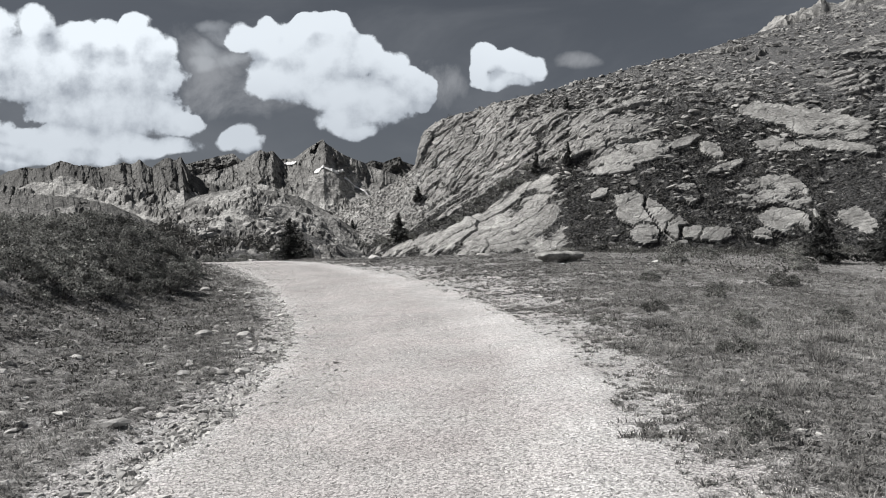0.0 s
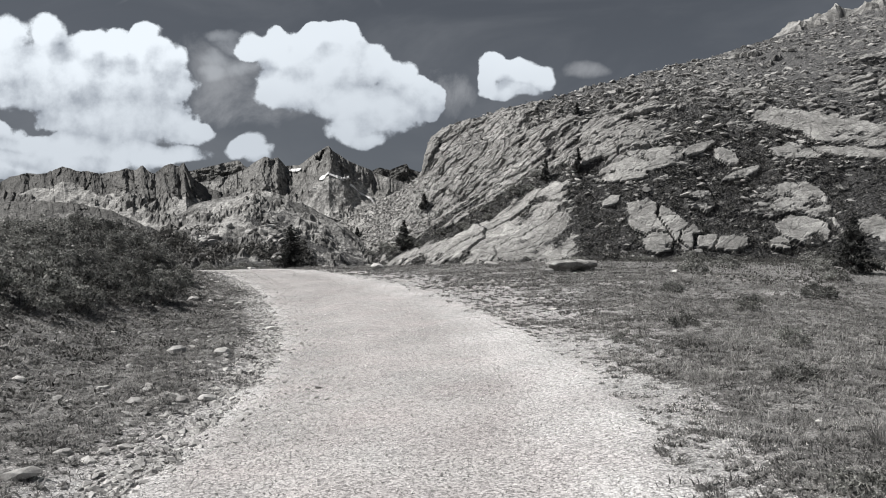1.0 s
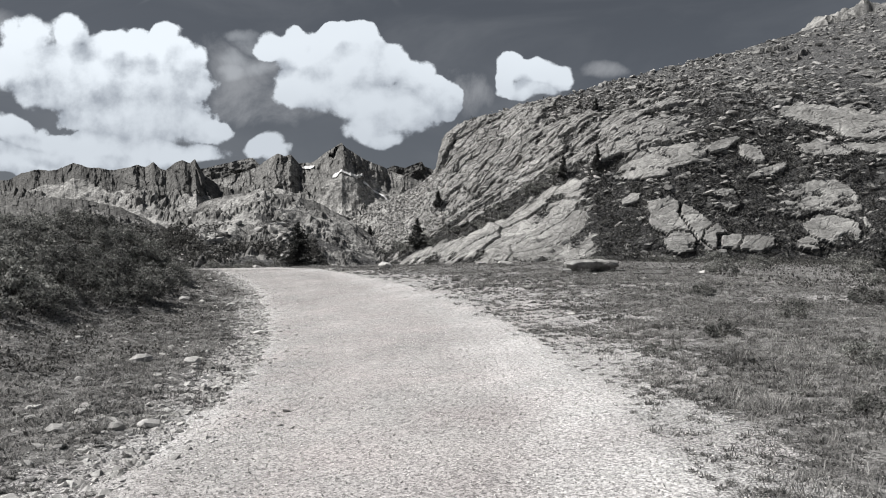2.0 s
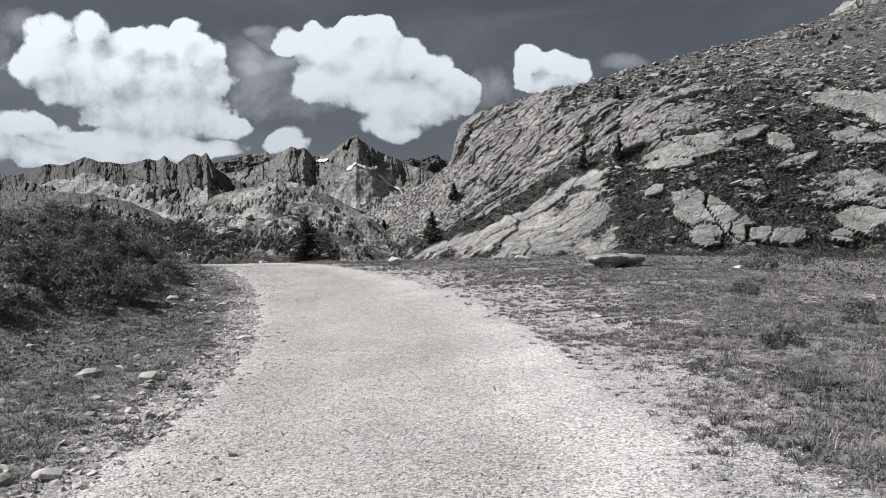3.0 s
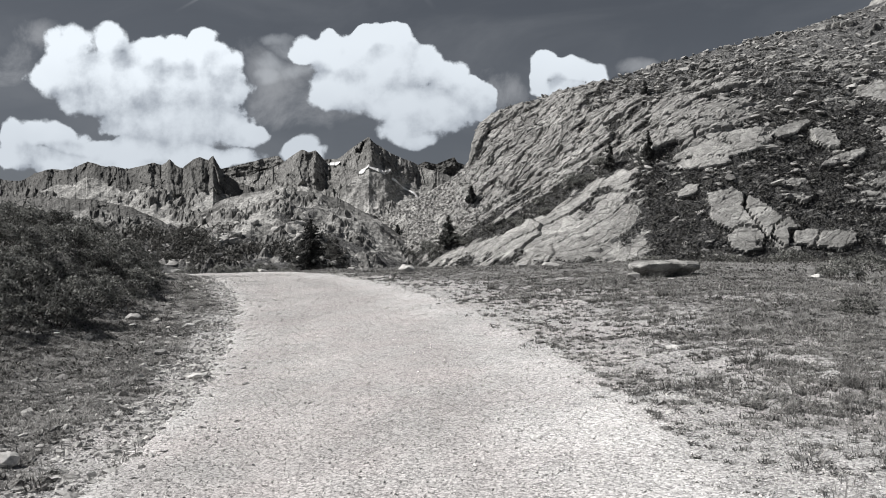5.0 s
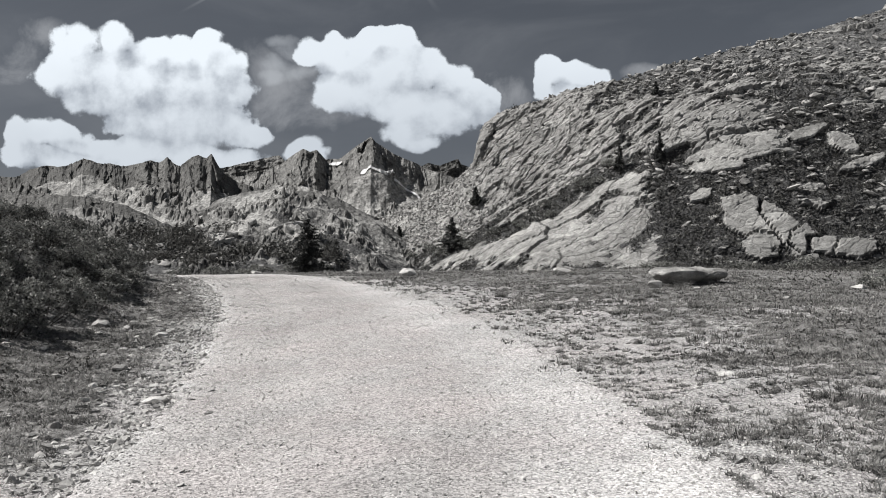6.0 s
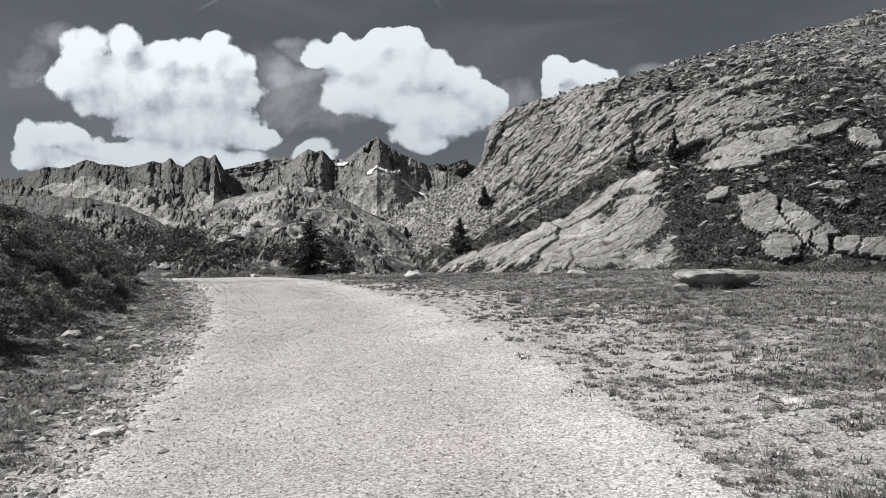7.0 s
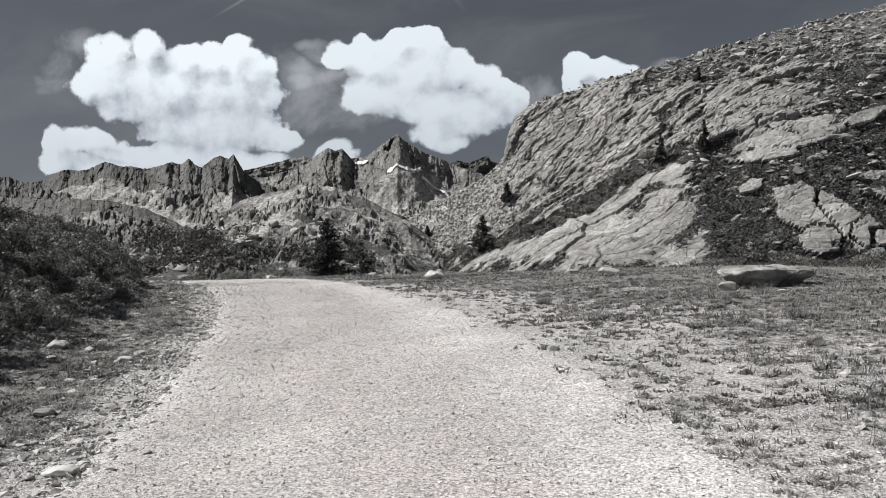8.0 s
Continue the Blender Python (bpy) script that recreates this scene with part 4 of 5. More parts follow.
# stones that can be told apart: x, y, length, flatness, turn
STONES_LEFT = [(-2.95, 6.75, 0.34, 0.42, 20), (-3.05, 7.45, 0.16, 0.5, 80), (-3.35, 9.3, 0.20, 0.5, 10), (-2.75, 9.75, 0.26, 0.55, 50), (-2.95, 9.55, 0.17, 0.6, 120), (-4.9, 8.6, 0.24, 0.35, 5), (-3.75, 7.3, 0.22, 0.3, 40), (-5.25, 10.3, 0.2, 0.5, 0), (-3.9, 13.35, 0.30, 0.62, 15), (-4.6, 13.3, 0.34, 0.6, 70), (-3.6, 12.7, 0.22, 0.5, 30), (-2.75, 12.4, 0.16, 0.5, 60), (-4.3, 17.4, 0.30, 0.35, 10), (-5.6, 18.9, 0.24, 0.5, 30), (-3.4, 16.75, 0.11, 0.6, 85), (-8.6, 17.4, 0.27, 0.65, 25), (-6.4, 14.8, 0.18, 0.6, 65), (-7.9, 22.2, 0.3, 0.5, 0), (-6.4, 21.5, 0.22, 0.5, 45), (-9.6, 17.6, 0.55, 0.4, 15)]
STONES_RIGHT = [(2.9, 6.2, 0.09, 0.6, 0), (6.1, 26.6, 0.28, 0.6, 20), (-4.47, 32.9, 0.55, 0.62, 10), (0.2, 33.3, 0.62, 0.34, 5), (2.0, 21.6, 0.2, 0.4, 30), (2.95, 26.9, 0.3, 0.35, 40), (2.2, 27.8, 0.32, 0.9, 75), (-0.8, 34.2, 0.5, 0.4, 60), (-8.3, 40.5, 0.4, 0.6, 10), (1.6, 17.9, 0.2, 0.3, 0), (4.0, 24.2, 0.22, 0.4, 90), (-11.6, 38.6, 0.45, 0.5, 20)]


def build_stones():
    shapes = []
    for i in range(5):
        v, f = rock_shape(450 + i, 2, 18, 0.9)
        shapes.append(mesh_from("stone", v, f))
    for i, (x, y, size, flat, turn) in enumerate(STONES_LEFT + STONES_RIGHT):
        size = size * (0.85 if y < 20 else 1.0)
        ob = part("stone", shapes[i % 5], PALE_STONE)
        z = float(ground_z(np.array([x]), np.array([y]))[0] + bumps(np.array([x]), np.array([y]))[0])
        ob.matrix_world = pose(x, y, z + 0.22 * size * flat, 6 * ((i % 3) - 1), 5 * ((i % 4) - 1.5), turn) @ Matrix.Diagonal((size, size, size * flat, 1))
        left = i < len(STONES_LEFT)
        tagged(ob, "pale angular granite stone in the stony verge" if left else "pale angular granite stone lying on the meadow turf", "stone", "stones in the verge" if left else "stones on the meadow")


def build_boulder():
    """The long flat boulder that overhangs at its front."""
    bm = bmesh.new()
    bmesh.ops.create_icosphere(bm, subdivisions=5, radius=1.0)
    for v in bm.verts:
        c = v.co
        x, y = max(-0.93, min(0.93, c.x * 1.05)), max(-0.85, min(0.85, c.y * 1.15))
        top = 0.11 * (1 - 0.45 * x * x) + 0.03 * x
        low = -0.27 * (1 - 0.75 * x * x)
        z = top * min(1.0, c.z * 2.6) if c.z > 0 else low * min(1.0, -c.z * 1.7)
        if c.z < 0:
            y = y * (1 - 0.74 * min(1.0, -c.z * 1.5))
        p = Vector((x * 0.90, y * 0.60, z))
        v.co = p + c * (0.07 * noise.noise(p * 3.1 + Vector((3, 1, 7))) + 0.045 * abs(noise.noise(p * 8.0)) + 0.018 * noise.noise(p * 19.0))
    ob = part("boulder", bm, HILL_ROCK)
    for poly in ob.data.polygons:
        poly.use_smooth = True
    x, y = 3.0, 28.4
    ob.matrix_world = pose(x, y, float(ground_z(np.array([x]), np.array([y]))[0]) + 0.25, 2, 0, 8)
    return tagged(ob, "long flat grey boulder with a dark overhanging front", "boulder")


# ---- plants ----
def blades(name, centres, per, radius, length, width, rng, lean=0.5, squash=1.0):
    """Tufts of grass: every blade a bent tapering ribbon. length and, where it is an array, radius: per tuft."""
    n = len(centres) * per
    c = np.repeat(centres, per, 0)
    ln = np.repeat(length, per) * rng.uniform(0.55, 1.15, n)
    a, r = rng.uniform(0, 6.283, n), np.repeat(np.broadcast_to(radius, len(centres)), per) * np.sqrt(rng.random(n))
    a2 = a + rng.normal(0, 0.9, n)
    base = c + np.stack([np.cos(a) * r, np.sin(a) * r, np.full(n, -0.01)], -1)
    out = np.stack([np.cos(a2), np.sin(a2), np.zeros(n)], -1)
    side = np.stack([-np.sin(a2), np.cos(a2), np.zeros(n)], -1) * (width * rng.uniform(0.7, 1.3, n))[:, None]
    bend = np.abs(rng.normal(lean, 0.35, n))
    mid = base + out * (ln * 0.35 * bend)[:, None] + np.array([0, 0, 1]) * (ln * 0.55)[:, None]
    tip = base + out * (ln * 0.95 * bend)[:, None] + np.array([0, 0, 1]) * (ln * np.clip(1.0 - 0.35 * bend, 0.25, 1))[:, None]
    mid[:, 2] = base[:, 2] + (mid[:, 2] - base[:, 2]) * squash
    tip[:, 2] = base[:, 2] + (tip[:, 2] - base[:, 2]) * squash
    v = np.stack([base - side, base + side, mid + side * 0.8, mid - side * 0.8, tip], 1).reshape(-1, 3)
    i = np.arange(n)[:, None] * 5
    return mesh_from(name, v, [i + np.array([[0, 1, 2, 3]]), i + np.array([[3, 2, 4]])])


def build_grass():
    rng = np.random.default_rng(11)

    def tufts(n, x, y, keep, per, radius, ln, width, name, label, lean=0.6, mat=GRASS, squash=1.0):
        sel = rng.random(n) < keep
        x, y = x[sel], y[sel]
        size = ln[0] + (ln[1] - ln[0]) * np.clip(0.5 + 0.5 * fbm(x * 0.7, y * 0.7, 3, 140) + rng.normal(0, 0.2, len(x)), 0, 1)
        me = blades(name, on_ground(x, y), per, radius, size, width, rng, lean, squash)
        tagged(part(name, me, mat), label, "grass", kind="stuff")

    def cushions(n, x, y, keep, per, size, width, name, label):
        """Low domed grass cushions, each with its own radius."""
        sel = rng.random(n) < keep
        x, y = x[sel], y[sel]
        r = (size[0] + (size[1] - size[0]) * rng.random(len(x)) ** 2.2) * (0.8 + 0.5 * np.clip(fbm(x * 0.9, y * 0.9, 2, 145), -0.6, 1))
        p = on_ground(x, y)
        me = blades(name, p, per, r * 0.85, r * 1.05, width, rng, 0.95, 0.85)
        tagged(part(name, me, CUSHION), label, "grass", kind="stuff")
        domes = [rock_shape(440 + i, 0, 10, 0.42) for i in range(4)]
        me = scatter(name + "_mats", domes, p - np.array([0, 0, 0.006]), r * 1.4, rng, 0.10)
        tagged(part(name + "_mats", me, MAT), "matted hearts of the low grass cushions", "grass", kind="stuff")

    def grown(x, y):
        """Share of ground that the turf has closed over, from the gravel outwards on the right."""
        out = x - right_edge(y)
        reach = 1.2 + 3.6 * step01(10, 17, y)
        return np.clip(out / reach + 0.55 * fbm(x * 1.3, y * 1.3, 3, 147) + 0.26, 0, 1) * step01(-0.55, 0.35, out)

    # right meadow, near
    n = 9000
    y = 3.2 + 22 * rng.random(n) ** 1.15
    x = right_edge(y) + 0.3 + 12.5 * rng.random(n) ** 1.25
    tufts(n, x, y, grown(x, y) ** 2, 13, 0.10, (0.045, 0.13), 0.0028, "meadow_grass", "short dry matted meadow grass", 1.0)
    # right meadow, far
    n = 9000
    y = 24 + 30 * rng.random(n)
    x = right_edge(np.minimum(y, 38)) - 1 + 34 * rng.random(n)
    tufts(n, x, y, np.where(off_road(x, y) > 0.6, np.clip(1.1 - 1.3 * bare_share(x, y), 0.05, 1), 0), 8, 0.20, (0.06, 0.16), 0.006, "far_meadow_grass", "short grass at the foot of the hill", 1.0)
    # cushions between the gravel and the closed turf
    n = 20000
    y = 3.5 + 15.5 * rng.random(n)
    x = right_edge(y) - 0.7 + 8.5 * rng.random(n) ** 1.25
    cushions(n, x, y, 0.03 * step01(-0.7, 0, x - right_edge(y)) + np.minimum(0.97, 1.3 * grown(x, y)), 20, (0.03, 0.10), 0.0046, "meadow_cushions", "dark low grass cushions creeping onto the gravel")
    n = 15000
    y = 18.5 + 18 * rng.random(n)
    x = right_edge(y) - 0.7 + 12 * rng.random(n) ** 1.15
    cushions(n, x, y, 0.03 * step01(-0.7, 0, x - right_edge(y)) + np.minimum(0.97, 1.2 * grown(x, y)), 11, (0.04, 0.13), 0.0075, "far_meadow_cushions", "low grass cushions mottling the meadow turf")
    # left verge and bank
    n = 9500
    y = 3.2 + 30 * rng.random(n) ** 1.25
    x = left_edge(y) - 0.05 - 7.5 * rng.random(n) ** 1.1
    tufts(n, x, y, np.clip(1.05 - 1.35 * bare_share(x, y), 0.04, 1), 11, 0.11, (0.045, 0.12), 0.0038, "verge_grass", "short wiry grass of the stony verge", 1.0)
    n = 16000
    y = 3.5 + 29 * rng.random(n)
    x = left_edge(y) + 0.3 - 5.2 * rng.random(n) ** 1.1
    out = left_edge(y) - x
    cushions(n, x, y, np.clip(out / 0.7 - 0.1 + 0.8 * fbm(x * 1.1, y * 1.1, 3, 152), 0.03, 0.97), 18, (0.03, 0.11), 0.0050, "verge_cushions", "dark low grass cushions along the road edge")
    # tall dry stalks
    n = 900
    y = 3.4 + 16 * rng.random(n)
    x = right_edge(y) + 0.9 + 7 * rng.random(n)
    tufts(n, x, y, np.full(n, 0.8), 3, 0.05, (0.20, 0.42), 0.0016, "dry_stalks", "thin tall dry grass stalks", 0.4)


def build_tall_tufts():
    """Fountain-shaped clumps of taller dry grass in the meadow."""
    rng = np.random.default_rng(17)
    shapes = [blades("grass_clump", np.zeros((1, 3)), 120, 0.09, np.array([0.22 + 0.03 * i]), 0.0018, rng, 0.95) for i in range(4)]
    spots = [(2.6, 9.6), (3.1, 10.4), (2.9, 11.6), (2.55, 13.1), (3.6, 12.4), (2.7, 15.2), (3.9, 8.4), (3.0, 6.9)]
    while len(spots) < 70:
        y = rng.uniform(4, 30)
        x = float(right_edge(np.array([y]))[0]) + rng.uniform(1.6, 9)
        if fbm(np.array([x * 0.6]), np.array([y * 0.6]), 2, 160)[0] > -0.1:
            spots.append((x, y))
    for i, (x, y) in enumerate(spots):
        ob = part("grass_clump", shapes[i % 4], GRASS)
        s = rng.uniform(0.6, 1.15)
        ob.matrix_world = pose(x, y, height_at(x, y), 0, 0, rng.uniform(0, 360)) @ Matrix.Diagonal((s, s, s, 1))
        tagged(ob, "fountain-shaped clump of dry meadow grass", "grass clump", "grass clumps in the meadow")


def leaf_cloud(centres, normals, size, rng):
    """Small pointed leaves, each a folded diamond of two triangles."""
    n = len(centres)
    a = rng.normal(size=(n, 3)) + 0.8 * normals
    a /= np.linalg.norm(a, axis=1)[:, None]
    b = np.cross(a, rng.normal(size=(n, 3)))
    b /= np.linalg.norm(b, axis=1)[:, None]
    c = np.cross(a, b)
    s = (size * rng.uniform(0.6, 1.3, n))[:, None]
    v = np.stack([centres - b * s, centres + c * s * 0.42 + a * s * 0.12, centres + b * s, centres - c * s * 0.42 + a * s * 0.12], 1)
    return v.reshape(-1, 3), np.arange(n * 4).reshape(-1, 4)


def shrub(seed, leaves=1700, leaf=0.046, wide=0.75, tall=0.62, label="dense dark-leaved dwarf shrub on the bank", leaf_mat=None):
    """A low mound-shaped shrub: forking stems and a crown of small leaves in clumps."""
    rng = np.random.default_rng(seed)
    ob = thing("shrub", label, "shrub")
    k = 26
    a, r = rng.uniform(0, 6.283, k), np.sqrt(rng.random(k)) * wide
    top = tall * np.sqrt(np.clip(1 - (r / wide) ** 2, 0, 1)) * rng.uniform(0.7, 1.15, k) + 0.06
    clump = np.stack([np.cos(a) * r, np.sin(a) * r * 0.9, top], -1)
    which = rng.integers(0, k, leaves)
    away = rng.normal(size=(leaves, 3))
    away /= np.linalg.norm(away, axis=1)[:, None]
    spot = clump[which] + away * (0.17 * rng.random(leaves) ** 0.4)[:, None] * np.array([1.15, 1.15, 0.8])
    spot[:, 2] = np.maximum(spot[:, 2], 0.01) - 0.02
    v, f = leaf_cloud(spot, away, leaf, rng)
    tagged(part("foliage", mesh_from("foliage", v, f), leaf_mat or LEAF, ob), kind="stuff")
    vs, fs, base = [], [], 0
    for end in clump[:16]:
        start = np.array([end[0] * 0.2, end[1] * 0.2, -0.05])
        mid = (start + end) / 2 + np.array([end[0] * 0.15, end[1] * 0.15, -0.04])
        for p, q, w0, w1 in ((start, mid, 0.011, 0.008), (mid, end, 0.008, 0.004)):
            axis = (q - p) / np.linalg.norm(q - p)
            u = np.cross(axis, [0.3, 0.9, 0.1])
            u /= np.linalg.norm(u)
            w = np.cross(axis, u)
            ring = [u, -0.5 * u + 0.87 * w, -0.5 * u - 0.87 * w]
            vs.append(np.array([p + o * w0 for o in ring] + [q + o * w1 for o in ring]))
            fs.append(np.array([[0, 1, 4, 3], [1, 2, 5, 4], [2, 0, 3, 5]]) + base)
            base += 6
    tagged(part("branchwork", mesh_from("branchwork", np.concatenate(vs), np.concatenate(fs)), BARK, ob, "thin brown woody twigs"), kind="stuff")
    return ob


def height_at(x, y):
    x, y = np.array([float(x)]), np.array([float(y)])
    return float(max((ground_z(x, y) + bumps(x, y))[0], (hill_z(x, y) - 0.1)[0]))


def put_copies(masters, rows, group, label, rng, sink=0.03):
    for i, (x, y, s) in enumerate(rows):
        ob = copy_thing(masters[i % len(masters)], pose(x, y, height_at(x, y) - sink, 0, 0, rng.uniform(0, 360)) @ Matrix.Diagonal((s, s, s * rng.uniform(0.8, 1.1), 1)))
        tagged(ob, label, "shrub", group)


def build_shrubs():
    rng = np.random.default_rng(23)
    masters = [shrub(500 + i) for i in range(3)]
    bank = []
    for _ in range(5000):
        y = rng.uniform(7.5, 36)
        x = float(left_edge(np.array([y]))[0]) - rng.uniform(2.1, 11)
        d = fbm(np.array([x * 0.5]), np.array([y * 0.5]), 3, 170)[0]
        front = float(left_edge(np.array([y]))[0]) - x
        if y < 14 and front < 4.8 + 0.35 * (14 - y):
            continue
        if y >= 14 and front < 2.3 + 0.22 * max(0, 23 - y):
            continue
        if d > (-0.1 if y < 15 else -0.5) and all((x - p) ** 2 + (y - q) ** 2 > (0.75 if y < 15 or front > 6 else 0.42) for p, q, _ in bank):
            bank.append((x, y, rng.uniform(0.5, 0.92)))
        if len(bank) >= 260:
            break
    brink = [p for p in bank if p[1] > 17.5 and float(left_edge(np.array([p[1]]))[0]) - p[0] < 5.2]
    rest = [p for p in bank if p not in brink]
    bushes = [shrub(510 + i, 2400, 0.042, 0.75, 0.85, leaf_mat=DARK_LEAF) for i in range(2)]
    put_copies(masters, rest, "shrubs on the bank", "dense small-leaved dwarf shrub on the bank", rng)
    put_copies(bushes, brink, "bushes at the brink of the bank", "dark thick bush overhanging the foot of the bank", rng)
    behind = [(-10.5 - 1.1 * i + rng.normal(0, 0.3), 44.5 + 0.35 * i + rng.normal(0, 0.8), rng.uniform(0.55, 0.95)) for i in range(14)]
    put_copies(masters, behind, "shrubs beyond the bend", "leafy shrub beyond the bend of the road", rng)
    seam = []
    for i in range(26):
        x = -12 + 0.62 * i
        y = float(np.interp(x, [-16, -11, -6.5, -2, 1, 3.4, 6], [65, 62.3, 59.3, 57.6, 58.9, 59.3, 61]))
        seam.append((x + rng.normal(0, 0.3), y + rng.normal(0, 0.45), rng.uniform(0.5, 1.0)))
    put_copies(masters, seam, "shrubs in the rock seam", "dark juniper-like shrub in a seam of the rocks", rng)
    foot = [(5 + 1.7 * i + rng.normal(0, 0.5), 49.5 - 0.12 * i + rng.normal(0, 0.8), rng.uniform(0.7, 1.3)) for i in range(14)]
    put_copies(masters, foot, "shrubs at the hill foot", "low dark shrub at the foot of the hill", rng)
    herbs = [(2.35, 5.85, 0.30), (4.1, 11.5, 0.35), (3.3, 9.2, 0.3), (6.6, 26.5, 0.75), (5.2, 16.5, 0.45), (7.5, 19, 0.5), (9.5, 23, 0.6), (8.2, 14.5, 0.4), (3.4, 14.2, 0.33), (5.8, 12.2, 0.35), (11.5, 29, 0.7), (2.3, 12.9, 0.26), (4.6, 20.2, 0.4), (8.9, 31, 0.7)]
    put_copies(masters, herbs, "herbs in the meadow", "small dark leafy herb cushion in the meadow", rng, 0.02)
    for m in masters + bushes:
        for o in (*m.children_recursive, m):
            bpy.data.objects.remove(o)
    # low leafy cover between the shrubs of the bank and over the hill

    def heath(name, label, x, y, per, radius, rise, leaf):
        p = on_ground(x, y)
        away = rng.normal(0, 1, (len(p) * per, 3)) * np.array([radius, radius, 0.5 * rise])
        away[:, 2] = np.abs(away[:, 2])
        v, f = leaf_cloud(np.repeat(p, per, 0) + away, np.tile([0, 0, 1.0], (len(away), 1)), leaf, rng)
        tagged(part(name, mesh_from(name, v, f), HEATH), label, "undergrowth", kind="stuff")

    n = 7000
    y = 6 + 27 * rng.random(n)
    x = left_edge(y) - 1.2 - 11 * rng.random(n)
    keep = rng.random(n) < np.clip(0.13 * (left_edge(y) - x) + 0.5 * fbm(x * 0.8, y * 0.8, 3, 171), 0, 1) * step01(5, 12, y)
    heath("bank_undergrowth", "low leafy heath cover on the bank", x[keep], y[keep], 12, 0.11, 0.13, 0.032)
    n = 7000
    y = 20 + 31 * rng.random(n)
    x = 3 + 28 * rng.random(n) ** 0.8
    keep = rng.random(n) < np.clip(-0.1 + 0.04 * (y - 30) + 0.07 * (x - 3) + 0.9 * fbm(x * 0.5, y * 0.5, 3, 173), 0, 1)
    heath("meadow_undergrowth", "low dark herbs at the far meadow edge", x[keep], y[keep], 14, 0.17, 0.22, 0.045)
    px, py, pz, cover = HILL
    idx = np.nonzero((cover.ravel() > 0.55) & (pz.ravel() < 9 + 5 * rng.random(pz.size)) & (py.ravel() < 76) & (px.ravel() < 40) & (px.ravel() > -20))[0]
    idx = rng.choice(idx, 20000)
    c = np.stack([px.ravel()[idx], py.ravel()[idx], pz.ravel()[idx]], -1)
    c = np.repeat(c, 4, 0) + rng.normal(0, 0.10, (len(c) * 4, 3)) + np.array([0, -0.04, 0.07])
    v, f = leaf_cloud(c, np.tile([0, -0.5, 1.0], (len(c), 1)), 0.085, rng)
    tagged(part("hill_undergrowth", mesh_from("hill_undergrowth", v, f), HEATH), "dark dwarf shrub cover between the slabs", "undergrowth", kind="stuff")


def conifer(name, seed, tall, wide, label, sparse=1.0):
    """A small spruce: tapered trunk, whorls of drooping boughs with needle sprays."""
    rng = np.random.default_rng(seed)
    ob = thing(name, label, "tree")
    bm = bmesh.new()
    rings = []
    for i in range(7):
        t = i / 6
        r = 0.030 * tall * (1 - t) ** 0.9 + 0.004
        o = Vector((0.02 * math.sin(3 * t + seed), 0.02 * math.cos(4 * t), t * tall - 0.12))
        rings.append([bm.verts.new(o + Vector((r * math.cos(k * 0.785), r * math.sin(k * 0.785), 0))) for k in range(8)])
    for lo, hi in zip(rings, rings[1:]):
        for k in range(8):
            bm.faces.new((lo[k], lo[(k + 1) % 8], hi[(k + 1) % 8], hi[k]))
    bm.faces.new(rings[-1])
    part("trunk", bm, BARK, ob)
    spots, ways = [], []
    vs, fs, base = [], [], 0
    levels = int(9 + 4 * tall)
    for i in range(levels):
        t = 0.06 + 0.92 * (i / (levels - 1))
        reach = wide * (1 - t) ** 0.8 * rng.uniform(0.75, 1.15) + 0.04
        for k in range(int(5 + 3 * (1 - t))):
            if rng.random() > sparse:
                continue
            a = rng.uniform(0, 6.283)
            ln = reach * rng.uniform(0.55, 1.1)
            m = max(8, int(42 * ln / 0.6))
            s = rng.random(m) ** 0.8
            droop = 0.16 - 0.42 * s + 0.25 * s * s
            p = np.stack([np.cos(a) * ln * s, np.sin(a) * ln * s, t * tall + ln * droop], -1)
            spots.append(p + rng.normal(0, 0.035 + 0.03 * ln, (m, 3)) * (1.2 - s)[:, None])
            ways.append(np.tile([math.cos(a), math.sin(a), 0.2], (m, 1)))
            q0, q1 = np.array([0, 0, t * tall]), np.array([math.cos(a) * ln, math.sin(a) * ln, t * tall - 0.03 * ln])
            w = np.array([-math.sin(a), math.cos(a), 0]) * 0.008
            h = np.array([0, 0, 0.008])
            vs.append(np.array([q0 - w, q0 + w, q0 + h, q1]))
            fs.append(np.array([[0, 1, 3], [1, 2, 3], [2, 0, 3]]) + base)
            base += 4
    c, wy = np.concatenate(spots), np.concatenate(ways)
    c = np.repeat(c, 2, 0) + rng.normal(0, 0.018, (len(c) * 2, 3))
    v, f = leaf_cloud(c, np.repeat(wy, 2, 0) * 0.3, 0.05, rng)
    part("crown", mesh_from("crown", v, f), NEEDLE, ob)
    tagged(part("branchwork", mesh_from("branchwork", np.concatenate(vs), np.concatenate(fs)), BARK, ob), kind="stuff")
    return ob


# x, y, height, half width, how full
CONIFERS = [(-10.3, 41.1, 2.3, 1.25, 0.9), (6.3, 58.2, 2.0, 0.6, 1.0), (4.0, 58.9, 1.6, 0.5, 1.0), (6.75, 63.7, 1.1, 0.36, 1.0), (-5.3, 62.5, 1.2, 0.6, 1.0), (-6.5, 59.2, 2.0, 1.0, 0.95), (-11.2, 65.5, 0.9, 0.4, 1.0), (11.75, 27.0, 1.8, 0.85, 1.0), (13.9, 26.8, 1.9, 1.35, 1.0), (-16.6, 36.2, 1.2, 0.6, 0.9)]


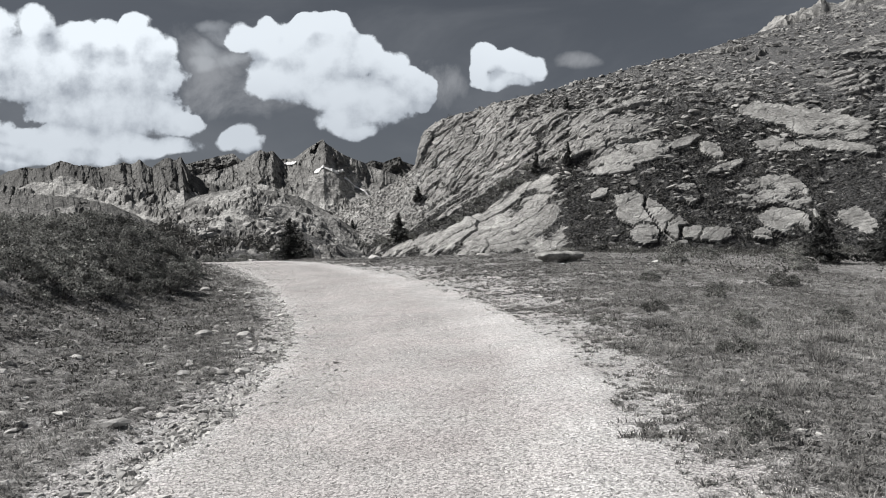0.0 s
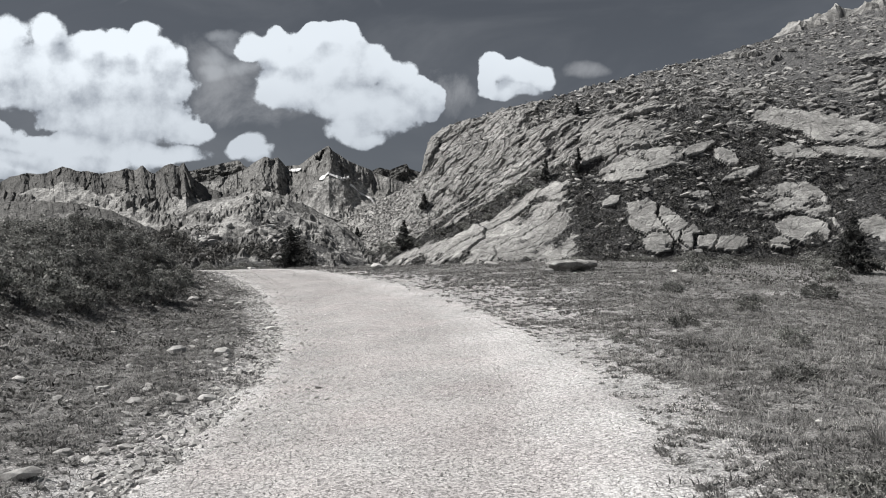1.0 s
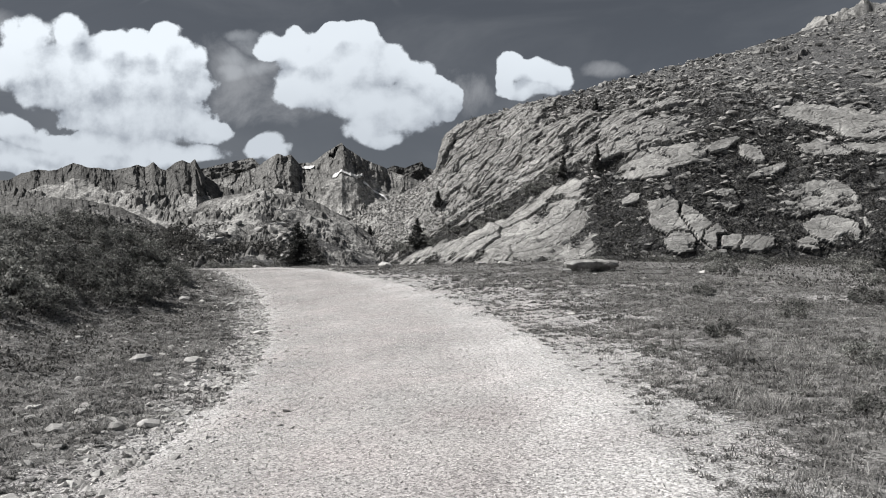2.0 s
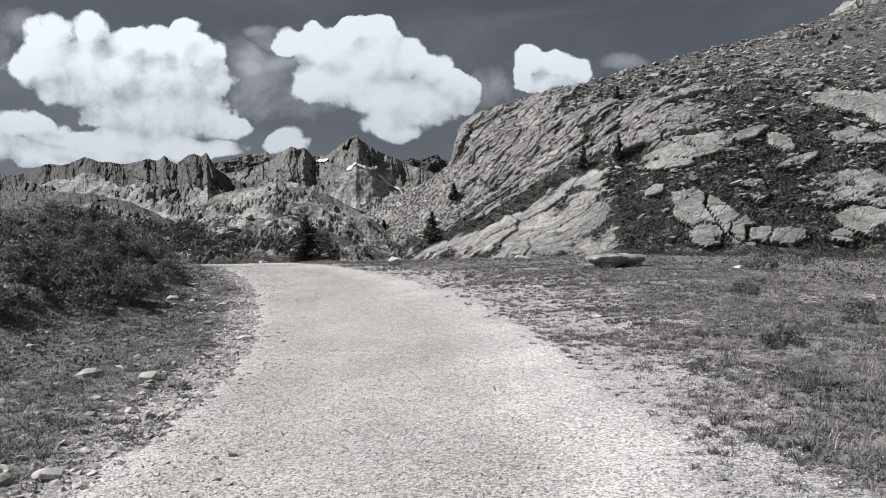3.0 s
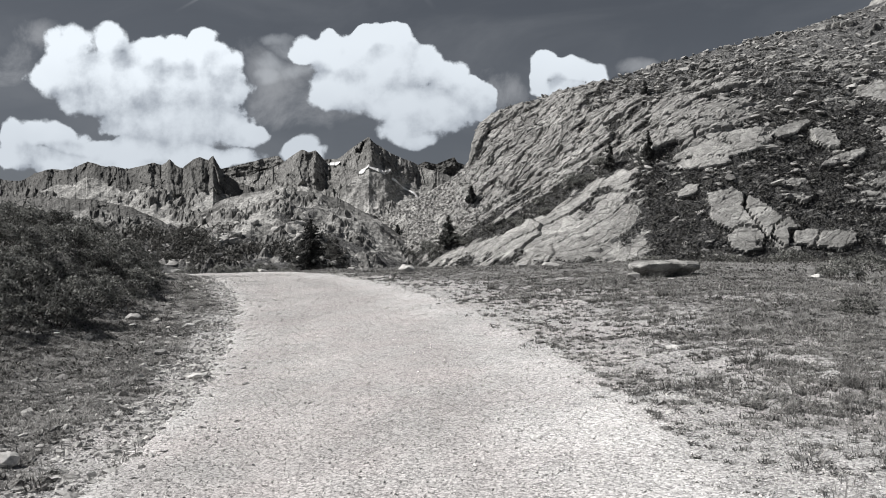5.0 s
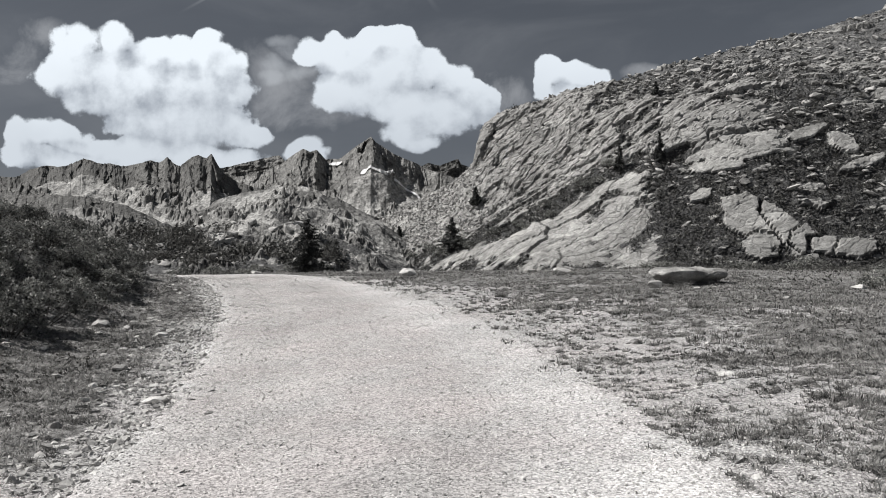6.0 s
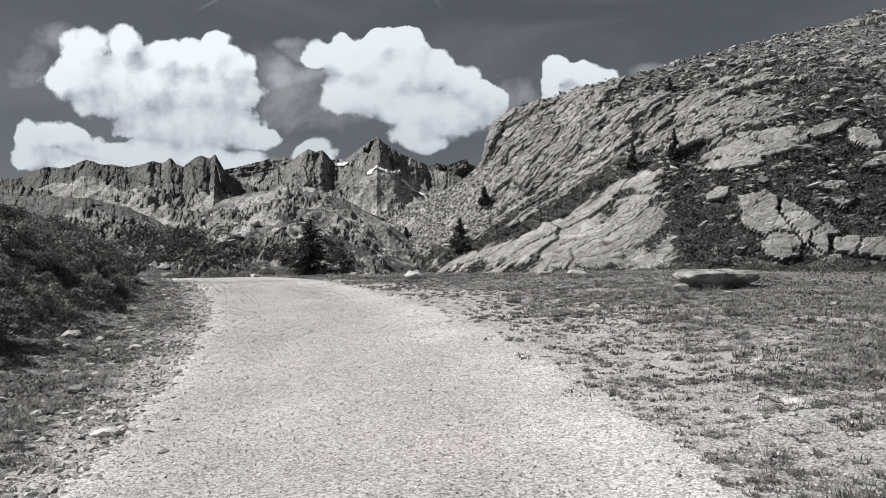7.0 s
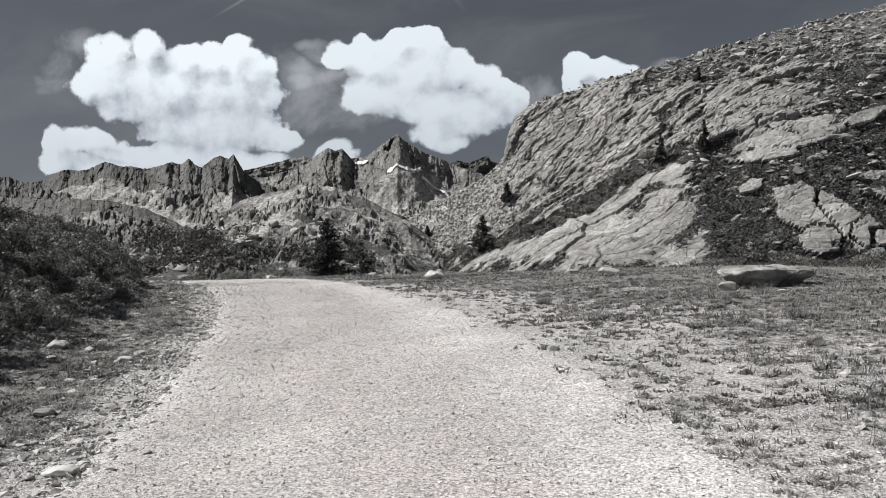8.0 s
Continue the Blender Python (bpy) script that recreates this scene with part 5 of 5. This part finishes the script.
def build_conifers():
    for i, (x, y, tall, wide, full) in enumerate(CONIFERS):
        where = "on the grassy bank" if i == 9 else "by the road bend" if i == 0 else "in the dry meadow" if i in (7, 8) else "growing among the granite slabs"
        ob = conifer("spruce", 600 + i, tall, wide, "small dark spruce tree " + where, full)
        ob.location = (x, y, height_at(x, y))
        tagged(ob, group="spruces")


def build_scree():
    rng = np.random.default_rng(31)
    px, py, pz, cover = HILL
    idx = np.nonzero((cover.ravel() > 0.4) & (py.ravel() < 78) & (px.ravel() < 40) & (px.ravel() > 2) & (pz.ravel() > 5.5 + 2.0 * np.sin(px.ravel() * 1.7)))[0]
    idx = rng.choice(idx, 2600)
    p = np.stack([px.ravel()[idx], py.ravel()[idx] - 0.03, pz.ravel()[idx]], -1)
    size = 0.15 + 0.75 * rng.random(len(p)) ** 3.5
    flat = [rock_shape(480 + i, 1, 9, 0.32) for i in range(6)]
    tagged(part("hill_slabs", scatter("hill_slabs", flat, p, size, rng, 0.30), SCREE), "flat pale rocks among the dwarf shrubs", "rocks", kind="stuff")
    # slabs that lie with the bedding of the face, and lower ones that poke through the heath
    rock = (cover.ravel() < 0.40) & (px.ravel() < 16) & (px.ravel() > -5.5) & (py.ravel() < 72) & (pz.ravel() > 1.5)
    above = py.ravel() > np.interp(px.ravel(), [-16, -11, -6.5, -2, 1, 3.4, 6], [65, 62.3, 59.3, 57.6, 58.9, 59.3, 59])
    for name, where, count, most, lie, label in (("face_slabs", rock & above, 1500, 0.42, (0.75, -0.60, 0.1), "tilted angular slabs broken from the granite face"), ("heath_slabs", (cover.ravel() > 0.55) & (pz.ravel() < 7) & (px.ravel() < 32), 900, 0.55, (0.8, -0.15, 0.1), "small pale slabs poking through the heath")):
        idx = rng.choice(np.nonzero(where)[0], count)
        p = np.stack([px.ravel()[idx], py.ravel()[idx], pz.ravel()[idx]], -1)
        size = 0.16 + most * rng.random(count) ** 2.5
        tagged(part(name, scatter(name, [(v * np.array([1.3, 0.7, 0.8]), f) for v, f in flat], p, size, rng, 0.16, lie), FACE_STONE), label, "rocks", kind="stuff")
    shapes = [rock_shape(470 + i, 1, 9, 0.65) for i in range(6)]
    n = 28000
    x, y = rng.uniform(-24, -3, n), rng.uniform(52, 78, n)
    z = hill_z(x, y)
    keep = (z > ground_z(x, y) + 0.2) & (rng.random(n) < np.clip(0.55 + 0.8 * fbm(x * 0.25, y * 0.25, 3, 181), 0.05, 1) * step01(-3.5, -6.5, x) * step01(0, 1.5, y - np.interp(x, [-16, -11, -6.5, -2], [65, 62.3, 59.3, 57.6])) * step01(8.0, 6.5, z))
    p = np.stack([x, y, z], -1)[keep]
    size = 0.09 + 0.22 * rng.random(len(p)) ** 3
    tagged(part("scree", scatter("scree", shapes, p, size, rng, 0.6), SCREE), "slope of pale broken granite blocks", "scree", kind="stuff")
    n = 4200
    x, y = rng.uniform(-5, 42, n), rng.uniform(60, 84, n)
    crest = np.interp(x, [-6, -3, 2, 6, 11, 15.6, 21, 26.5, 45], [71, 68, 68, 69, 71, 73, 76, 79, 88])
    keep = (rng.random(n) < step01(-14, -3, y - crest)) & (y < crest + 0.5)
    p = np.stack([x, y, hill_z(x, y) - 0.1], -1)[keep]
    size = 0.12 + 0.32 * rng.random(len(p)) ** 4
    tagged(part("crest_blocks", scatter("crest_blocks", [rock_shape(490 + i, 1, 9, 0.35) for i in range(5)], p, size, rng, 0.35), SCREE), "pale broken blocks strewn along the hill crest", "scree", kind="stuff")


def build_foothill_cover():
    """Dwarf pines and blocks on the foothill beyond the bend."""
    rng = np.random.default_rng(41)
    x, y, z, u, t = (a.ravel() for a in FOOTHILL)
    near = np.nonzero((t < 0.98) & (t > 0.2) & (u > -0.95))[0]
    grow = fbm(x[near] * 0.25, y[near] * 0.25, 3, 190)
    green = rng.choice(near[grow > -0.05], 2600)
    c = np.stack([x[green], y[green], z[green]], -1)
    c = np.repeat(c, 14, 0) + rng.normal(0, 1, (len(c) * 14, 3)) * np.array([0.32, 0.32, 0.16]) + np.array([0, 0, 0.15])
    v, f = leaf_cloud(c, np.tile([0, -0.4, 1.0], (len(c), 1)), 0.13, rng)
    tagged(part("foothill_scrub", mesh_from("foothill_scrub", v, f), HEATH), "dark scrub of dwarf pine on the foothill", "scrub", kind="stuff")
    stony = rng.choice(near[grow < 0.15], 550)
    p = np.stack([x[stony], y[stony], z[stony]], -1)
    size = 0.2 + 0.9 * rng.random(len(p)) ** 3
    shapes = [rock_shape(520 + i, 1, 9, 0.5) for i in range(5)]
    tagged(part("foothill_blocks", scatter("foothill_blocks", shapes, p, size, rng, 0.4), SCREE), "pale blocks strewn over the foothill", "blocks", kind="stuff")


build_loose_stones()
build_stones()
build_boulder()
build_grass()
build_tall_tufts()
build_shrubs()
build_conifers()
build_scree()
build_foothill_cover()
